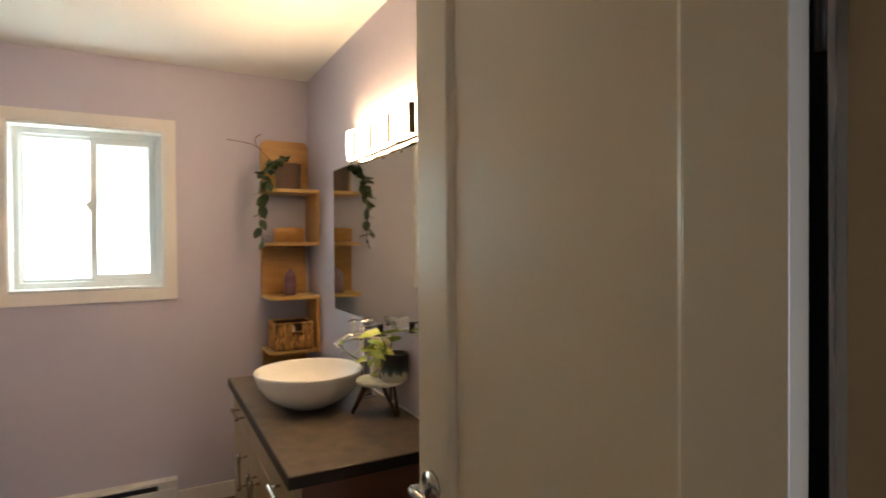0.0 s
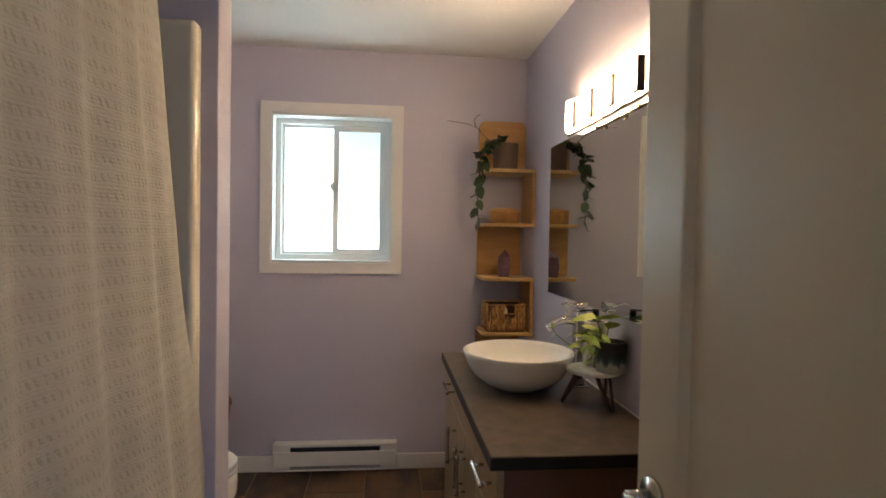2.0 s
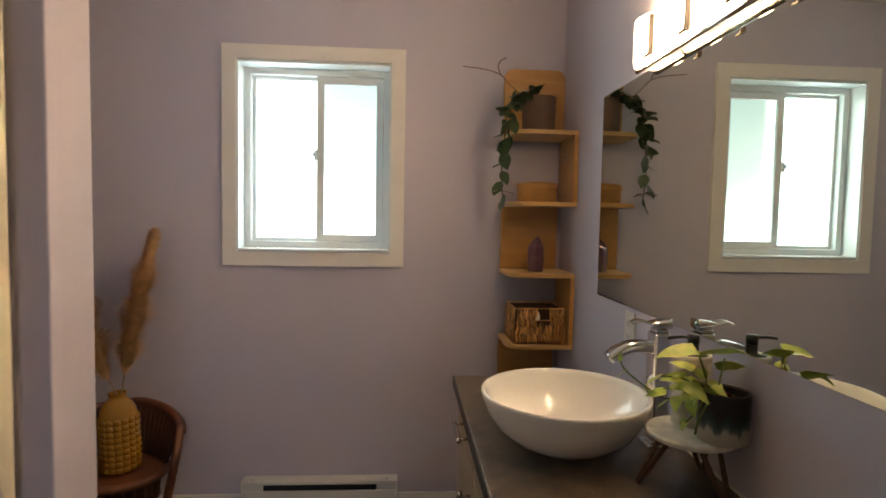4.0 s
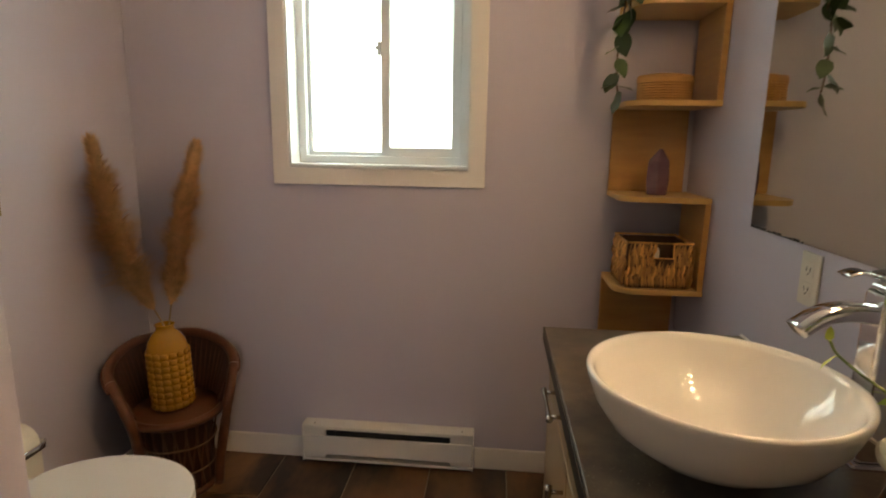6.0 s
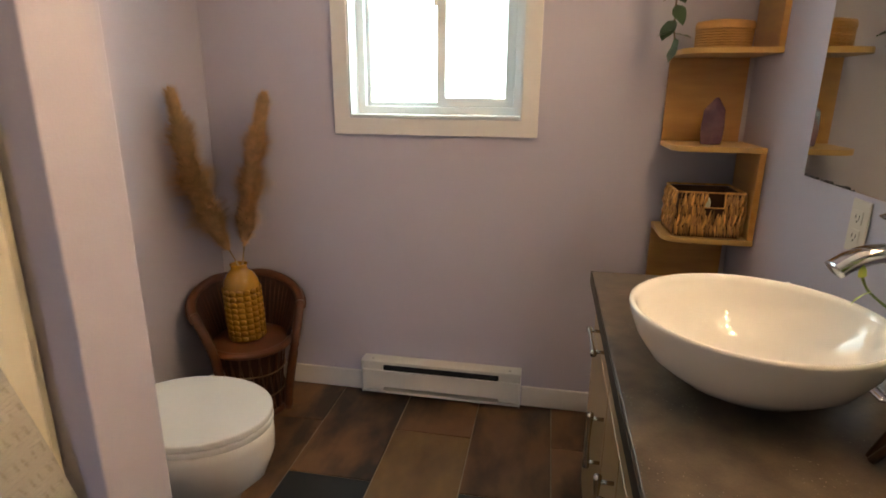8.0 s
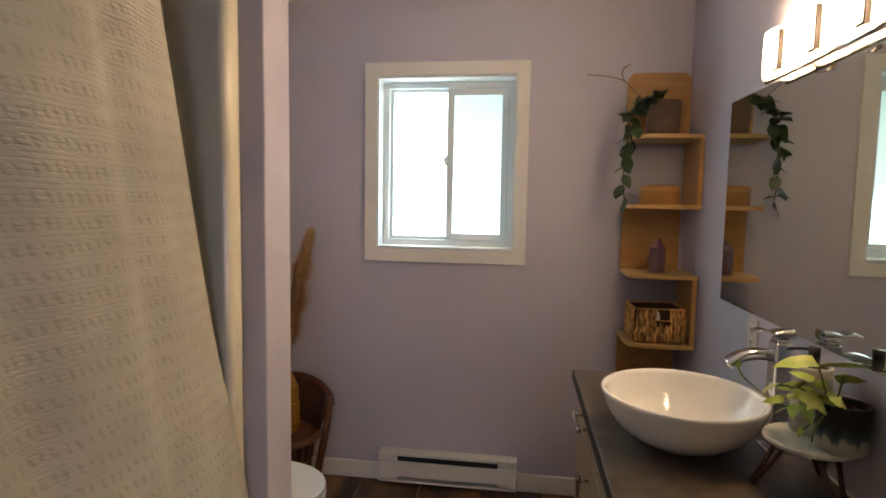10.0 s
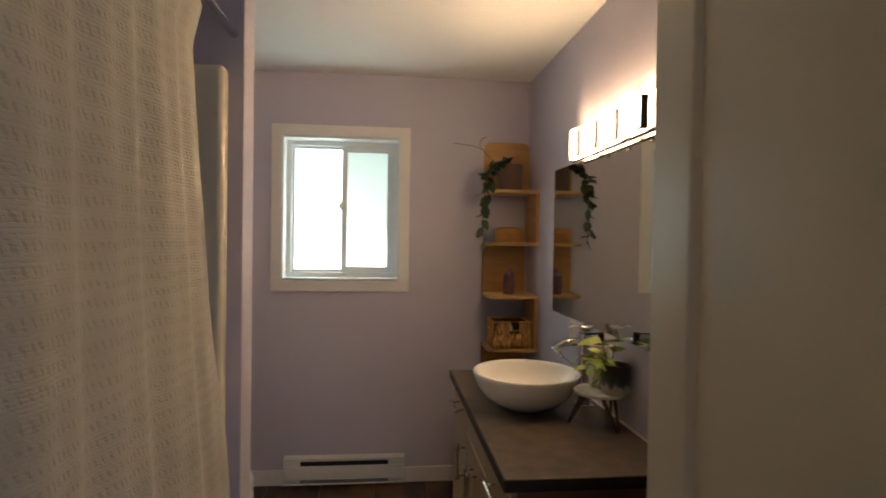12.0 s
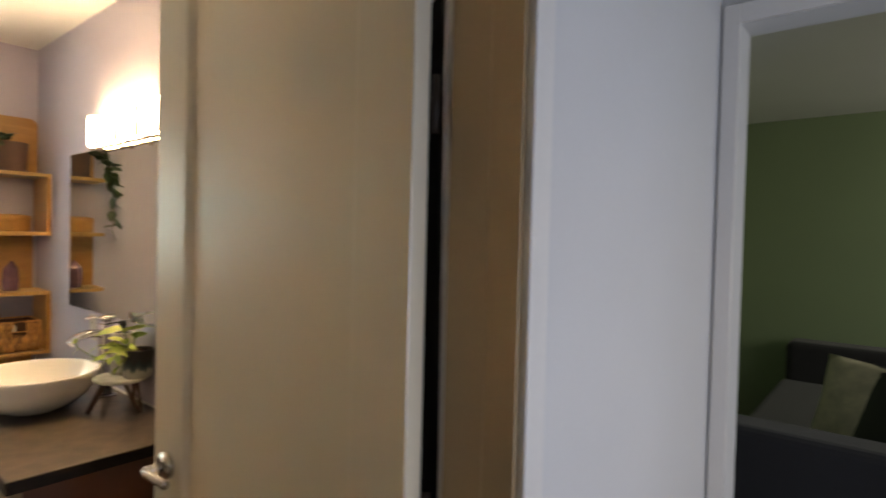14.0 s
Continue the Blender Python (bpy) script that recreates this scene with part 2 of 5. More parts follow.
hm, hg = cN.new("ShaderNodeMath"), cN.new("ShaderNodeMath")
hm.operation, hg.operation = "MULTIPLY", "MULTIPLY"
cL.new(dq.outputs[0], hg.inputs[0])
cL.new(gate.outputs[0], hg.inputs[1])
cL.new(hg.outputs[0], hm.inputs[0])
cL.new(bq.outputs[0], hm.inputs[1])
sink = cN.new("ShaderNodeMath")
sink.operation, sink.inputs[1].default_value = "MULTIPLY_ADD", -0.55
cL.new(hm.outputs[0], sink.inputs[0])
cL.new(m2.outputs[0], sink.inputs[2])
cL.new(sink.outputs[0], bp.inputs["Height"])
cL.new(hm.outputs[0], hole.inputs["Factor"])
cL.new(src, hole.inputs["A"])
hole.inputs["B"].default_value = (0.41, 0.375, 0.30, 1)
cL.new(hole.outputs["Result"], cN["Principled BSDF"].inputs["Base Color"])
# the charcoal tiles keep ragged brown margins
nt = SLATE_DARK.node_tree
cN, cL = nt.nodes, nt.links
no, mr, mx, tc = (cN.new("ShaderNode" + k) for k in ("TexNoise", "MapRange", "Mix", "TexCoord"))
cL.new(tc.outputs["Object"], no.inputs["Vector"])
no.inputs["Scale"].default_value, no.inputs["Detail"].default_value = 4.5, 4
mr.inputs["From Min"].default_value, mr.inputs["From Max"].default_value = 0.29, 0.33
cL.new(no.outputs["Fac"], mr.inputs["Value"])
mx.data_type = "RGBA"
src = cN["Principled BSDF"].inputs["Base Color"].links[0].from_socket
cL.new(mr.outputs[0], mx.inputs["Factor"])
mx.inputs["A"].default_value = (0.20, 0.10, 0.045, 1)
cL.new(src, mx.inputs["B"])
cL.new(mx.outputs["Result"], cN["Principled BSDF"].inputs["Base Color"])
for m_, lo_, hi_ in ((SLATE, 0.39, 0.60), (SLATE_OLIVE, 0.36, 0.62)):
    ends = next(n for n in m_.node_tree.nodes if n.type == "VALTORGB").color_ramp.elements
    ends[0].position, ends[1].position = lo_, hi_
# pale specks of dust on the countertop
nt = COUNTER.node_tree
cN, cL = nt.nodes, nt.links
vo, mr, mx, no, ml = (cN.new("ShaderNode" + k) for k in ("TexVoronoi", "MapRange", "Mix", "TexNoise", "Math"))
tc = cN.new("ShaderNodeTexCoord")
for n in (vo, no):
    cL.new(tc.outputs["Object"], n.inputs["Vector"])
vo.inputs["Scale"].default_value, no.inputs["Scale"].default_value = 130, 9
mr.inputs["From Min"].default_value, mr.inputs["From Max"].default_value = 0.16, 0.06
cL.new(vo.outputs["Distance"], mr.inputs["Value"])
gt = cN.new("ShaderNodeMapRange")
gt.inputs["From Min"].default_value, gt.inputs["From Max"].default_value = 0.46, 0.60
cL.new(no.outputs["Fac"], gt.inputs["Value"])
ml.operation = "MULTIPLY"
cL.new(mr.outputs[0], ml.inputs[0])
cL.new(gt.outputs[0], ml.inputs[1])
mx.data_type = "RGBA"
src = cN["Principled BSDF"].inputs["Base Color"].links[0].from_socket
cL.new(ml.outputs[0], mx.inputs["Factor"])
cL.new(src, mx.inputs["A"])
mx.inputs["B"].default_value = (0.36, 0.33, 0.28, 1)
cL.new(mx.outputs["Result"], cN["Principled BSDF"].inputs["Base Color"])


# ---- builders ----
def part(name, bm, material, parent, label="", smooth=False):
    me = bpy.data.meshes.new(name)
    bm.to_mesh(me)
    bm.free()
    me.materials.append(material)
    if smooth:
        for p in me.polygons:
            p.use_smooth = True
    ob = new(name, me)
    if parent is not None:
        ob.parent = parent
    if label:
        tagged(ob, label)
    return ob


def thing(name, label, category, group="", kind="", at=(0, 0, 0), turn=0):
    ob = new(name)
    ob.empty_display_size = 0.05
    ob.matrix_basis = pose(*at, 0, 0, turn)
    return tagged(ob, label, category, group, kind)


def structure(name, bm, material, label, category, smooth=False):
    return tagged(part(name, bm, material, None, smooth=smooth), label, category, "", "structure")


def box(x0, x1, y0, y1, z0, z1, bev=0.0, bm=None, seg=2):
    bm = bm if bm is not None else bmesh.new()
    t = bmesh.new()
    bmesh.ops.create_cube(t, size=1)
    for v in t.verts:
        v.co = Vector(((x0 + x1) / 2 + v.co.x * (x1 - x0), (y0 + y1) / 2 + v.co.y * (y1 - y0), (z0 + z1) / 2 + v.co.z * (z1 - z0)))
    if bev:
        bmesh.ops.bevel(t, geom=t.edges[:], offset=bev, segments=seg, affect="EDGES", profile=0.5)
    merge(bm, t)
    return bm


def merge(bm, t):
    made = [bm.verts.new(v.co) for v in t.verts]
    t.verts.index_update()
    for f in t.faces:
        g = bm.faces.new([made[v.index] for v in f.verts])
        g.smooth = f.smooth
    t.free()


def lathe(profile, seg=48, c=(0, 0, 0), sx=1.0, sy=1.0, bm=None, a0=0.0, a1=360.0):
    """profile: (radius, height) pairs, turned round the vertical."""
    bm = bm if bm is not None else bmesh.new()
    whole = abs(a1 - a0) >= 359.9
    n = seg if whole else seg + 1
    rings = []
    for r, z in profile:
        if r < 1e-5:
            rings.append([bm.verts.new((c[0], c[1], c[2] + z))])
        else:
            rings.append([bm.verts.new((c[0] + sx * r * math.cos(radians(a0 + (a1 - a0) * i / seg)), c[1] + sy * r * math.sin(radians(a0 + (a1 - a0) * i / seg)), c[2] + z)) for i in range(n)])
    for p, q in zip(rings, rings[1:]):
        for i in range(seg):
            j = (i + 1) % n
            if len(p) == 1 and len(q) == 1:
                continue
            if len(p) == 1:
                bm.faces.new((p[0], q[j], q[i]))
            elif len(q) == 1:
                bm.faces.new((p[i], p[j], q[0]))
            else:
                bm.faces.new((p[i], p[j], q[j], q[i]))
    return bm


def tube(points, radius, seg=10, bm=None, taper=None, flat=1.0):
    """A round bar along points; taper gives the radius at each point."""
    bm = bm if bm is not None else bmesh.new()
    pts = [Vector(p) for p in points]
    rings, up = [], Vector((0.13, 0.21, 1)).normalized()
    for i, p in enumerate(pts):
        d = (pts[min(i + 1, len(pts) - 1)] - pts[max(i - 1, 0)]).normalized()
        side = d.cross(up)
        side = side.normalized() if side.length > 1e-4 else Vector((1, 0, 0))
        top = side.cross(d).normalized()
        r = taper[i] if taper else radius
        rings.append([bm.verts.new(p + side * r * math.cos(2 * math.pi * k / seg) + top * r * flat * math.sin(2 * math.pi * k / seg)) for k in range(seg)])
    for a, b in zip(rings, rings[1:]):
        for k in range(seg):
            bm.faces.new((a[k], a[(k + 1) % seg], b[(k + 1) % seg], b[k]))
    bm.faces.new(rings[0][::-1])
    bm.faces.new(rings[-1])
    return bm


def arc(pts, n=8):
    """A smooth line through points (Catmull-Rom)."""
    p = [Vector(q) for q in pts]
    p = [2 * p[0] - p[1]] + p + [2 * p[-1] - p[-2]]
    out = []
    for a, b, c, d in zip(p, p[1:], p[2:], p[3:]):
        for i in range(n):
            t = i / n
            out.append(0.5 * ((2 * b) + (c - a) * t + (2 * a - 5 * b + 4 * c - d) * t * t + (3 * b - a - 3 * c + d) * t ** 3))
    return out + [p[-2]]


def prism(outline, z0, z1, bm=None, bev=0.0):
    t = bmesh.new()
    f = t.faces.new([t.verts.new((x, y, z0)) for x, y in outline])
    r = bmesh.ops.extrude_face_region(t, geom=[f])
    for v in r["geom"]:
        if isinstance(v, bmesh.types.BMVert):
            v.co.z = z1
    bmesh.ops.recalc_face_normals(t, faces=t.faces[:])
    if bev:
        bmesh.ops.bevel(t, geom=[e for e in t.edges if abs(e.verts[0].co.z - e.verts[1].co.z) < 1e-6], offset=bev, segments=2, affect="EDGES", profile=0.5)
    if bm is None:
        return t
    merge(bm, t)
    return bm


def leaf(length, width, fold=0.15, curl=0.25, n=6, heart=False):
    """One leaf, from its stalk along +x, with a fold along the midrib."""
    bm = bmesh.new()
    mid, lft, rgt = [], [], []
    for i in range(n + 1):
        u = i / n
        w = width * 0.5 * (math.sin(math.pi * u ** (0.55 if heart else 0.8)) ** 0.8 if 0 < u < 1 else 0.02)
        z = -curl * length * u * u
        mid.append(bm.verts.new((length * u, 0, z)))
        lft.append(bm.verts.new((length * u - (0.08 * length if heart and i == 1 else 0), w, z + fold * w * (1 + 0.9 * math.sin(u * 8)))))
        rgt.append(bm.verts.new((length * u - (0.08 * length if heart and i == 1 else 0), -w, z + fold * w * (1 + 0.9 * math.sin(u * 7 + 2)))))
    for i in range(n):
        bm.faces.new((mid[i], mid[i + 1], lft[i + 1], lft[i]))
        bm.faces.new((rgt[i], rgt[i + 1], mid[i + 1], mid[i]))
    for f in bm.faces:
        f.smooth = True
    return bm


# ---- the setting ----
XL, XR, H = -0.965, 1.121, 2.414
YF, YH = -3.05, -3.18
WO = (-0.34, 0.34, 1.205, 2.043)
bm = box(XL - 0.12, WO[0], 0, 0.14, -0.02, H + 0.05)
box(WO[1], XR + 0.12, 0, 0.14, -0.02, H + 0.05, bm=bm)
box(WO[0], WO[1], 0, 0.14, -0.02, WO[2], bm=bm)
box(WO[0], WO[1], 0, 0.14, WO[3], H + 0.05, bm=bm)
structure("wall_back", bm, LAVENDER, "lavender painted wall with a white sliding window", "wall")
structure("wall_right", box(XR, XR + 0.12, YF, 0, -0.02, H + 0.05), LAVENDER, "lavender painted wall behind the vanity mirror", "wall")
structure("wall_left", box(XL - 0.12, XL, YF, 0, -0.02, H + 0.05), LAVENDER, "lavender painted wall beside the toilet", "wall")
structure("wall_partition", box(XL, -0.172, -1.57, -1.44, -0.02, H, 0.003), LAVENDER, "lavender partition wall between shower and toilet", "wall")
DX0, DX1, DH = -0.05, 0.878, 2.10
bm = box(XL - 0.12, DX0 - 0.02, YH, YF, -0.02, H + 0.05)
box(DX1 + 0.02, 2.08, YH, YF, -0.02, H + 0.05, bm=bm)
box(DX0 - 0.02, DX1 + 0.02, YH, YF, DH + 0.02, H + 0.05, bm=bm)
structure("wall_front", bm, HALL, "white wall with the bathroom doorway", "wall")
structure("ceiling", box(XL - 0.12, XR + 0.12, YH, 0.14, H, H + 0.05), CEILING, "white painted bathroom ceiling", "ceiling")
# window
win = thing("window_1", "white vinyl sliding window with frosted bright panes", "window", kind="structure")


def ring(x0, x1, z0, z1, w, y0, y1, bev=0.0):
    """A rectangular frame with no joints, lying in the x-z plane."""
    t = bmesh.new()
    rows = []
    for y in (y0, y1):
        for k in (0, w):
            rows.append([t.verts.new((x, y, z)) for x, z in ((x0 + k, z0 + k), (x1 - k, z0 + k), (x1 - k, z1 - k), (x0 + k, z1 - k))])
    for a, b in ((0, 1), (1, 3), (3, 2), (2, 0)):
        for i in range(4):
            t.faces.new((rows[a][i], rows[a][(i + 1) % 4], rows[b][(i + 1) % 4], rows[b][i]))
    bmesh.ops.recalc_face_normals(t, faces=t.faces[:])
    if bev:
        sharp = [e for e in t.edges if e.calc_face_angle(0) > 0.5]
        bmesh.ops.bevel(t, geom=sharp, offset=bev, segments=2, affect="EDGES", profile=0.5)
    return t


bm = ring(-0.40, 0.40, 1.140, 2.108, 0.0625, -0.017, -0.0005, 0.002)
part("casing", bm, WHITE, win, "cream painted flat casing")
bm = box(-0.34, -0.33, -0.012, 0.085, 1.205, 2.043, 0.001)
box(0.33, 0.34, -0.012, 0.085, 1.205, 2.043, 0.001, bm=bm)
box(-0.33, 0.33, -0.012, 0.085, 2.033, 2.043, 0.001, bm=bm)
part("reveal", bm, VINYL, win)
part("window_sill", box(-0.33, 0.33, -0.014, 0.085, 1.205, 1.217, 0.002), VINYL, win)
bm = ring(-0.33, 0.33, 1.217, 2.033, 0.030, 0.082, 0.135, 0.003)
part("window_frame", bm, VINYL, win)


gl = bpy.data.materials.new("clear_window_glass")
gl.use_nodes = True
nt = gl.node_tree
nt.nodes.remove(nt.nodes["Principled BSDF"])
tr, gs, mx = nt.nodes.new("ShaderNodeBsdfTransparent"), nt.nodes.new("ShaderNodeBsdfGlossy"), nt.nodes.new("ShaderNodeMixShader")
tr.inputs["Color"].default_value = (0.93, 0.97, 0.97, 1)
gs.inputs["Roughness"].default_value = 0.1
mx.inputs["Fac"].default_value = 0.06
nt.links.new(tr.outputs[0], mx.inputs[1])
nt.links.new(gs.outputs[0], mx.inputs[2])
nt.links.new(mx.outputs[0], nt.nodes["Material Output"].inputs["Surface"])
s1 = part("sash", ring(-0.300, 0.012, 1.2475, 2.0025, 0.016, 0.112, 0.132, 0.003), VINYL, win)
part("pane", box(-0.284, -0.004, 0.120, 0.124, 1.2635, 1.9865), gl, s1)
s2 = part("sash", ring(-0.006, 0.300, 1.2475, 2.0025, 0.034, 0.088, 0.110, 0.003), VINYL, win)
part("pane", box(0.028, 0.266, 0.097, 0.101, 1.2815, 1.9685), gl, s2)
bm = box(-0.018, -0.006, 0.078, 0.094, 1.62, 1.67, 0.003)
box(-0.026, -0.012, 0.074, 0.086, 1.64, 1.655, 0.003, bm=bm)
part("latch", bm, VINYL, win)

# daylight behind the frosted panes, greenish where a tree stands
bd = bpy.data.materials.new("daylight_backdrop")
bd.use_nodes = True
nt = bd.node_tree
nt.nodes.remove(nt.nodes["Principled BSDF"])
em, tc, sp, mr, rp, no, ad = (nt.nodes.new("ShaderNode" + k) for k in ("Emission", "TexCoord", "SeparateXYZ", "MapRange", "ValToRGB", "TexNoise", "Math"))
nt.links.new(tc.outputs["Object"], sp.inputs[0])
nt.links.new(tc.outputs["Object"], no.inputs["Vector"])
no.inputs["Scale"].default_value, no.inputs["Detail"].default_value = 3.0, 1.0
sl = nt.nodes.new("ShaderNodeMath")
sl.operation = "MULTIPLY_ADD"
sl.inputs[1].default_value = 0.55
nt.links.new(sp.outputs["X"], sl.inputs[0])
nt.links.new(sp.outputs["Z"], sl.inputs[2])
nt.links.new(sl.outputs[0], ad.inputs[0])
nm = nt.nodes.new("ShaderNodeMath")
nm.operation = "MULTIPLY"
nm.inputs[1].default_value = 0.16
nt.links.new(no.outputs["Fac"], nm.inputs[0])
nt.links.new(nm.outputs[0], ad.inputs[1])
mr.inputs["From Min"].default_value, mr.inputs["From Max"].default_value = 1.50, 2.22
nt.links.new(ad.outputs[0], mr.inputs["Value"])
edge = nt.nodes.new("ShaderNodeMapRange")
edge.inputs["From Min"].default_value, edge.inputs["From Max"].default_value = 0.0, 0.03
nt.links.new(sp.outputs["X"], edge.inputs["Value"])
both = nt.nodes.new("ShaderNodeMath")
both.operation = "MULTIPLY"
nt.links.new(mr.outputs[0], both.inputs[0])
nt.links.new(edge.outputs[0], both.inputs[1])
rp.color_ramp.elements[0].color, rp.color_ramp.elements[1].color = (0.66, 0.88, 1, 1), (0.082, 0.122, 0.130, 1)
k = rp.color_ramp.elements.new(0.30)
k.color = (0.145, 0.182, 0.20, 1)
nt.links.new(both.outputs[0], rp.inputs["Fac"])
nt.links.new(rp.outputs["Color"], em.inputs["Color"])
em.inputs["Strength"].default_value = WINDOW_GLOW
nt.links.new(em.outputs[0], nt.nodes["Material Output"].inputs["Surface"])
structure("backdrop", box(-0.7, 0.7, 0.20, 0.21, 0.9, 2.4), bd, "bright blurred daylight outside the window", "backdrop")

# baseboards
bm = box(XL, -0.30, -0.014, -0.0005, 0.002, 0.093, 0.004)
box(0.39, XR - 0.001, -0.014, -0.0005, 0.002, 0.093, 0.004, bm=bm)
structure("baseboard", bm, WHITE, "cream painted baseboard along the lavender wall", "baseboard")
structure("baseboard_side", box(XL + 0.0005, XL + 0.014, -1.44, -0.015, 0.002, 0.093, 0.004), WHITE, "cream painted baseboard beside the toilet", "baseboard")

# ---- baseboard heater ----
ht = thing("baseboard_heater", "white electric baseboard heater with dark slots under the window", "heater", at=(0.040, 0, 0.020))
part("back_plate", box(-0.346, 0.346, -0.010, -0.0015, 0.0, 0.155), HEATER, ht)
part("top_cover", box(-0.346, 0.346, -0.064, -0.010, 0.139, 0.155, 0.003), HEATER, ht)
for s in (-1, 1):
    x0, x1 = sorted((s * 0.346, s * 0.254))
    part("end_box", box(x0, x1, -0.056, -0.010, 0.012, 0.139, 0.003), HEATER, ht)
    x0, x1 = sorted((s * 0.3475, s * 0.342))
    part("end_cap", box(x0, x1, -0.066, -0.0105, 0.0, 0.1565, 0.002), HEATER, ht)
part("front_panel", box(-0.342, 0.342, -0.066, -0.0565, 0.032, 0.112, 0.003), HEATER, ht)
part("bottom_lip", box(-0.342, 0.342, -0.060, -0.0105, 0.0, 0.010, 0.002), HEATER, ht)
part("heating_element", box(-0.253, 0.253, -0.044, -0.0105, 0.026, 0.128), DARK, ht, "dark finned heating element")
for x in (-0.300, 0.300):
    part("screw", lathe([(0, 0.0015), (0.003, 0.001), (0.004, 0)], 10, (x, -0.040, 0.155)), NICKEL, ht)

# ---- vanity ----
CY0, CY1, CT = -1.827, -0.549, 0.801
van = thing("vanity_cabinet", "maple vanity cabinet with chrome bar handles and red-brown side", "cabinet", at=(0, 0, 0))
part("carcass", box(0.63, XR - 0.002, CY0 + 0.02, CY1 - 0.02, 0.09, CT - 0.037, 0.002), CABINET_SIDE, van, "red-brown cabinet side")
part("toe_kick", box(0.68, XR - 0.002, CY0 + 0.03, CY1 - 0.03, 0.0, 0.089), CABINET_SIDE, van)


def bar_handle(parent, y0, y1, z0, z1, x=0.611):
    d = Vector((0, y1 - y0, z1 - z0)).normalized()
    a, b = Vector((x - 0.032, y0, z0)), Vector((x - 0.032, y1, z1))
    e = [a - d * 0.014, a - d * 0.006, a, a.lerp(b, 0.25), a.lerp(b, 0.5), a.lerp(b, 0.75), b, b + d * 0.006, b + d * 0.014]
    h = tube(e, 0.006, 12, taper=[0.0082, 0.0084, 0.0078, 0.0056, 0.005, 0.0056, 0.0078, 0.0084, 0.0082])
    for p in (a, b):
        tube([p, p + Vector((0.033, 0, 0))], 0.0045, 10, bm=h)
    return part("handle", h, NICKEL, parent, "brushed chrome bar handle", True)


def front(name, y0, y1, z0, z1, handle):
    p = part(name, box(0.611, 0.6295, y0, y1, z0, z1, 0.002), CABINET, van)
    if handle:
        bar_handle(p, *handle)
    return p


ya, yb, yc, yd = CY1 - 0.021, -0.99, -1.44, CY0 + 0.021
front("drawer", yb + 0.002, ya, 0.642, 0.758, (-0.89, -0.765, 0.703, 0.703))
front("door", yb + 0.002, ya, 0.095, 0.638, (-0.955, -0.955, 0.44, 0.56))
front("drawer_front", yc + 0.002, yb - 0.002, 0.642, 0.758, None)
front("door", -1.213, yb - 0.002, 0.095, 0.638, (-1.182, -1.182, 0.44, 0.56))
front("door", yc + 0.002, -1.217, 0.095, 0.638, (-1.248, -1.248, 0.44, 0.56))
front("drawer", yd, yc - 0.002, 0.590, 0.758, (-1.73, -1.605, 0.690, 0.690))
front("drawer", yd, yc - 0.002, 0.345, 0.586, (-1.73, -1.605, 0.480, 0.480))
front("drawer", yd, yc - 0.002, 0.095, 0.341, (-1.73, -1.605, 0.240, 0.240))
ct = thing("countertop", "dark grey-brown speckled laminate countertop on the vanity", "countertop")
part("slab", box(0.593, XR - 0.001, CY0 + 0.004, CY1 - 0.004, CT - 0.036, CT, 0.002), COUNTER, ct)
part("edge_band", box(0.5885, 0.5928, CY0, CY1, CT - 0.036, CT - 0.001, 0.001), DARKEDGE, ct, "dark brown edge band")
part("edge_band", box(0.5929, XR - 0.001, CY0, CY0 + 0.0038, CT - 0.036, CT - 0.001, 0.001), DARKEDGE, ct, "dark brown edge band")
part("edge_band", box(0.5929, XR - 0.001, CY1 - 0.0038, CY1, CT - 0.036, CT - 0.001, 0.001), DARKEDGE, ct, "dark brown edge band")
part("caulk_line", box(XR - 0.006, XR - 0.0005, CY0 + 0.004, CY1 - 0.004, CT + 0.0003, CT + 0.006, 0.001), WHITE, ct, "pale caulk line")

# sink bowl
sk = thing("vessel_sink", "round white porcelain vessel sink on the countertop", "sink", at=(0.815, -1.175, CT + 0.0005))
prof = [(0, 0), (0.078, 0.0), (0.090, 0.003), (0.100, 0.009), (0.138, 0.027), (0.176, 0.058), (0.200, 0.096), (0.2115, 0.130), (0.2145, 0.142), (0.2135, 0.147), (0.209, 0.1485), (0.204, 0.146), (0.200, 0.136), (0.188, 0.104), (0.162, 0.068), (0.124, 0.040), (0.078, 0.024), (0.030, 0.017), (0.020, 0.016), (0, 0.016)]
part("bowl", lathe([(p * 0.974, q * 0.966) for p, q in prof], 72), PORCELAIN, sk, smooth=True)
part("drain", lathe([(0, 0.0195), (0.014, 0.0195), (0.019, 0.0185), (0.0205, 0.0165)], 32), CHROME, sk, "chrome drain", True)

# ---- corner shelf ----
SX0, SY0 = 0.842, -0.252
cs = thing("corner_shelf", "zigzag maple corner shelf with rounded shelves on the wall", "shelf")
for z in (1.7305, 1.4345, 1.1345, 0.8325):
    o = [(XR - 0.002, -0.002), (SX0, -0.002)]
    for i in range(9):
        a = radians(180 + 90 * i / 8)
        o.append((SX0 + 0.07 + 0.07 * math.cos(a), SY0 + 0.07 + 0.07 * math.sin(a)))
    o += [(XR - 0.002, SY0)]
    part("shelf", prism(o, z - 0.009, z + 0.009, bev=0.002), MAPLE_EDGE, cs)
for z0, z1 in ((1.4437, 1.7213), (0.8417, 1.1253)):
    part("side_panel", box(XR - 0.021, XR - 0.002, SY0, -0.022, z0, z1, 0.002), MAPLE, cs)
for z0, z1 in ((1.1437, 1.4253), (0.45, 0.8233)):
    part("back_panel", box(SX0, XR - 0.022, -0.020, -0.002, z0, z1, 0.002), MAPLE, cs)
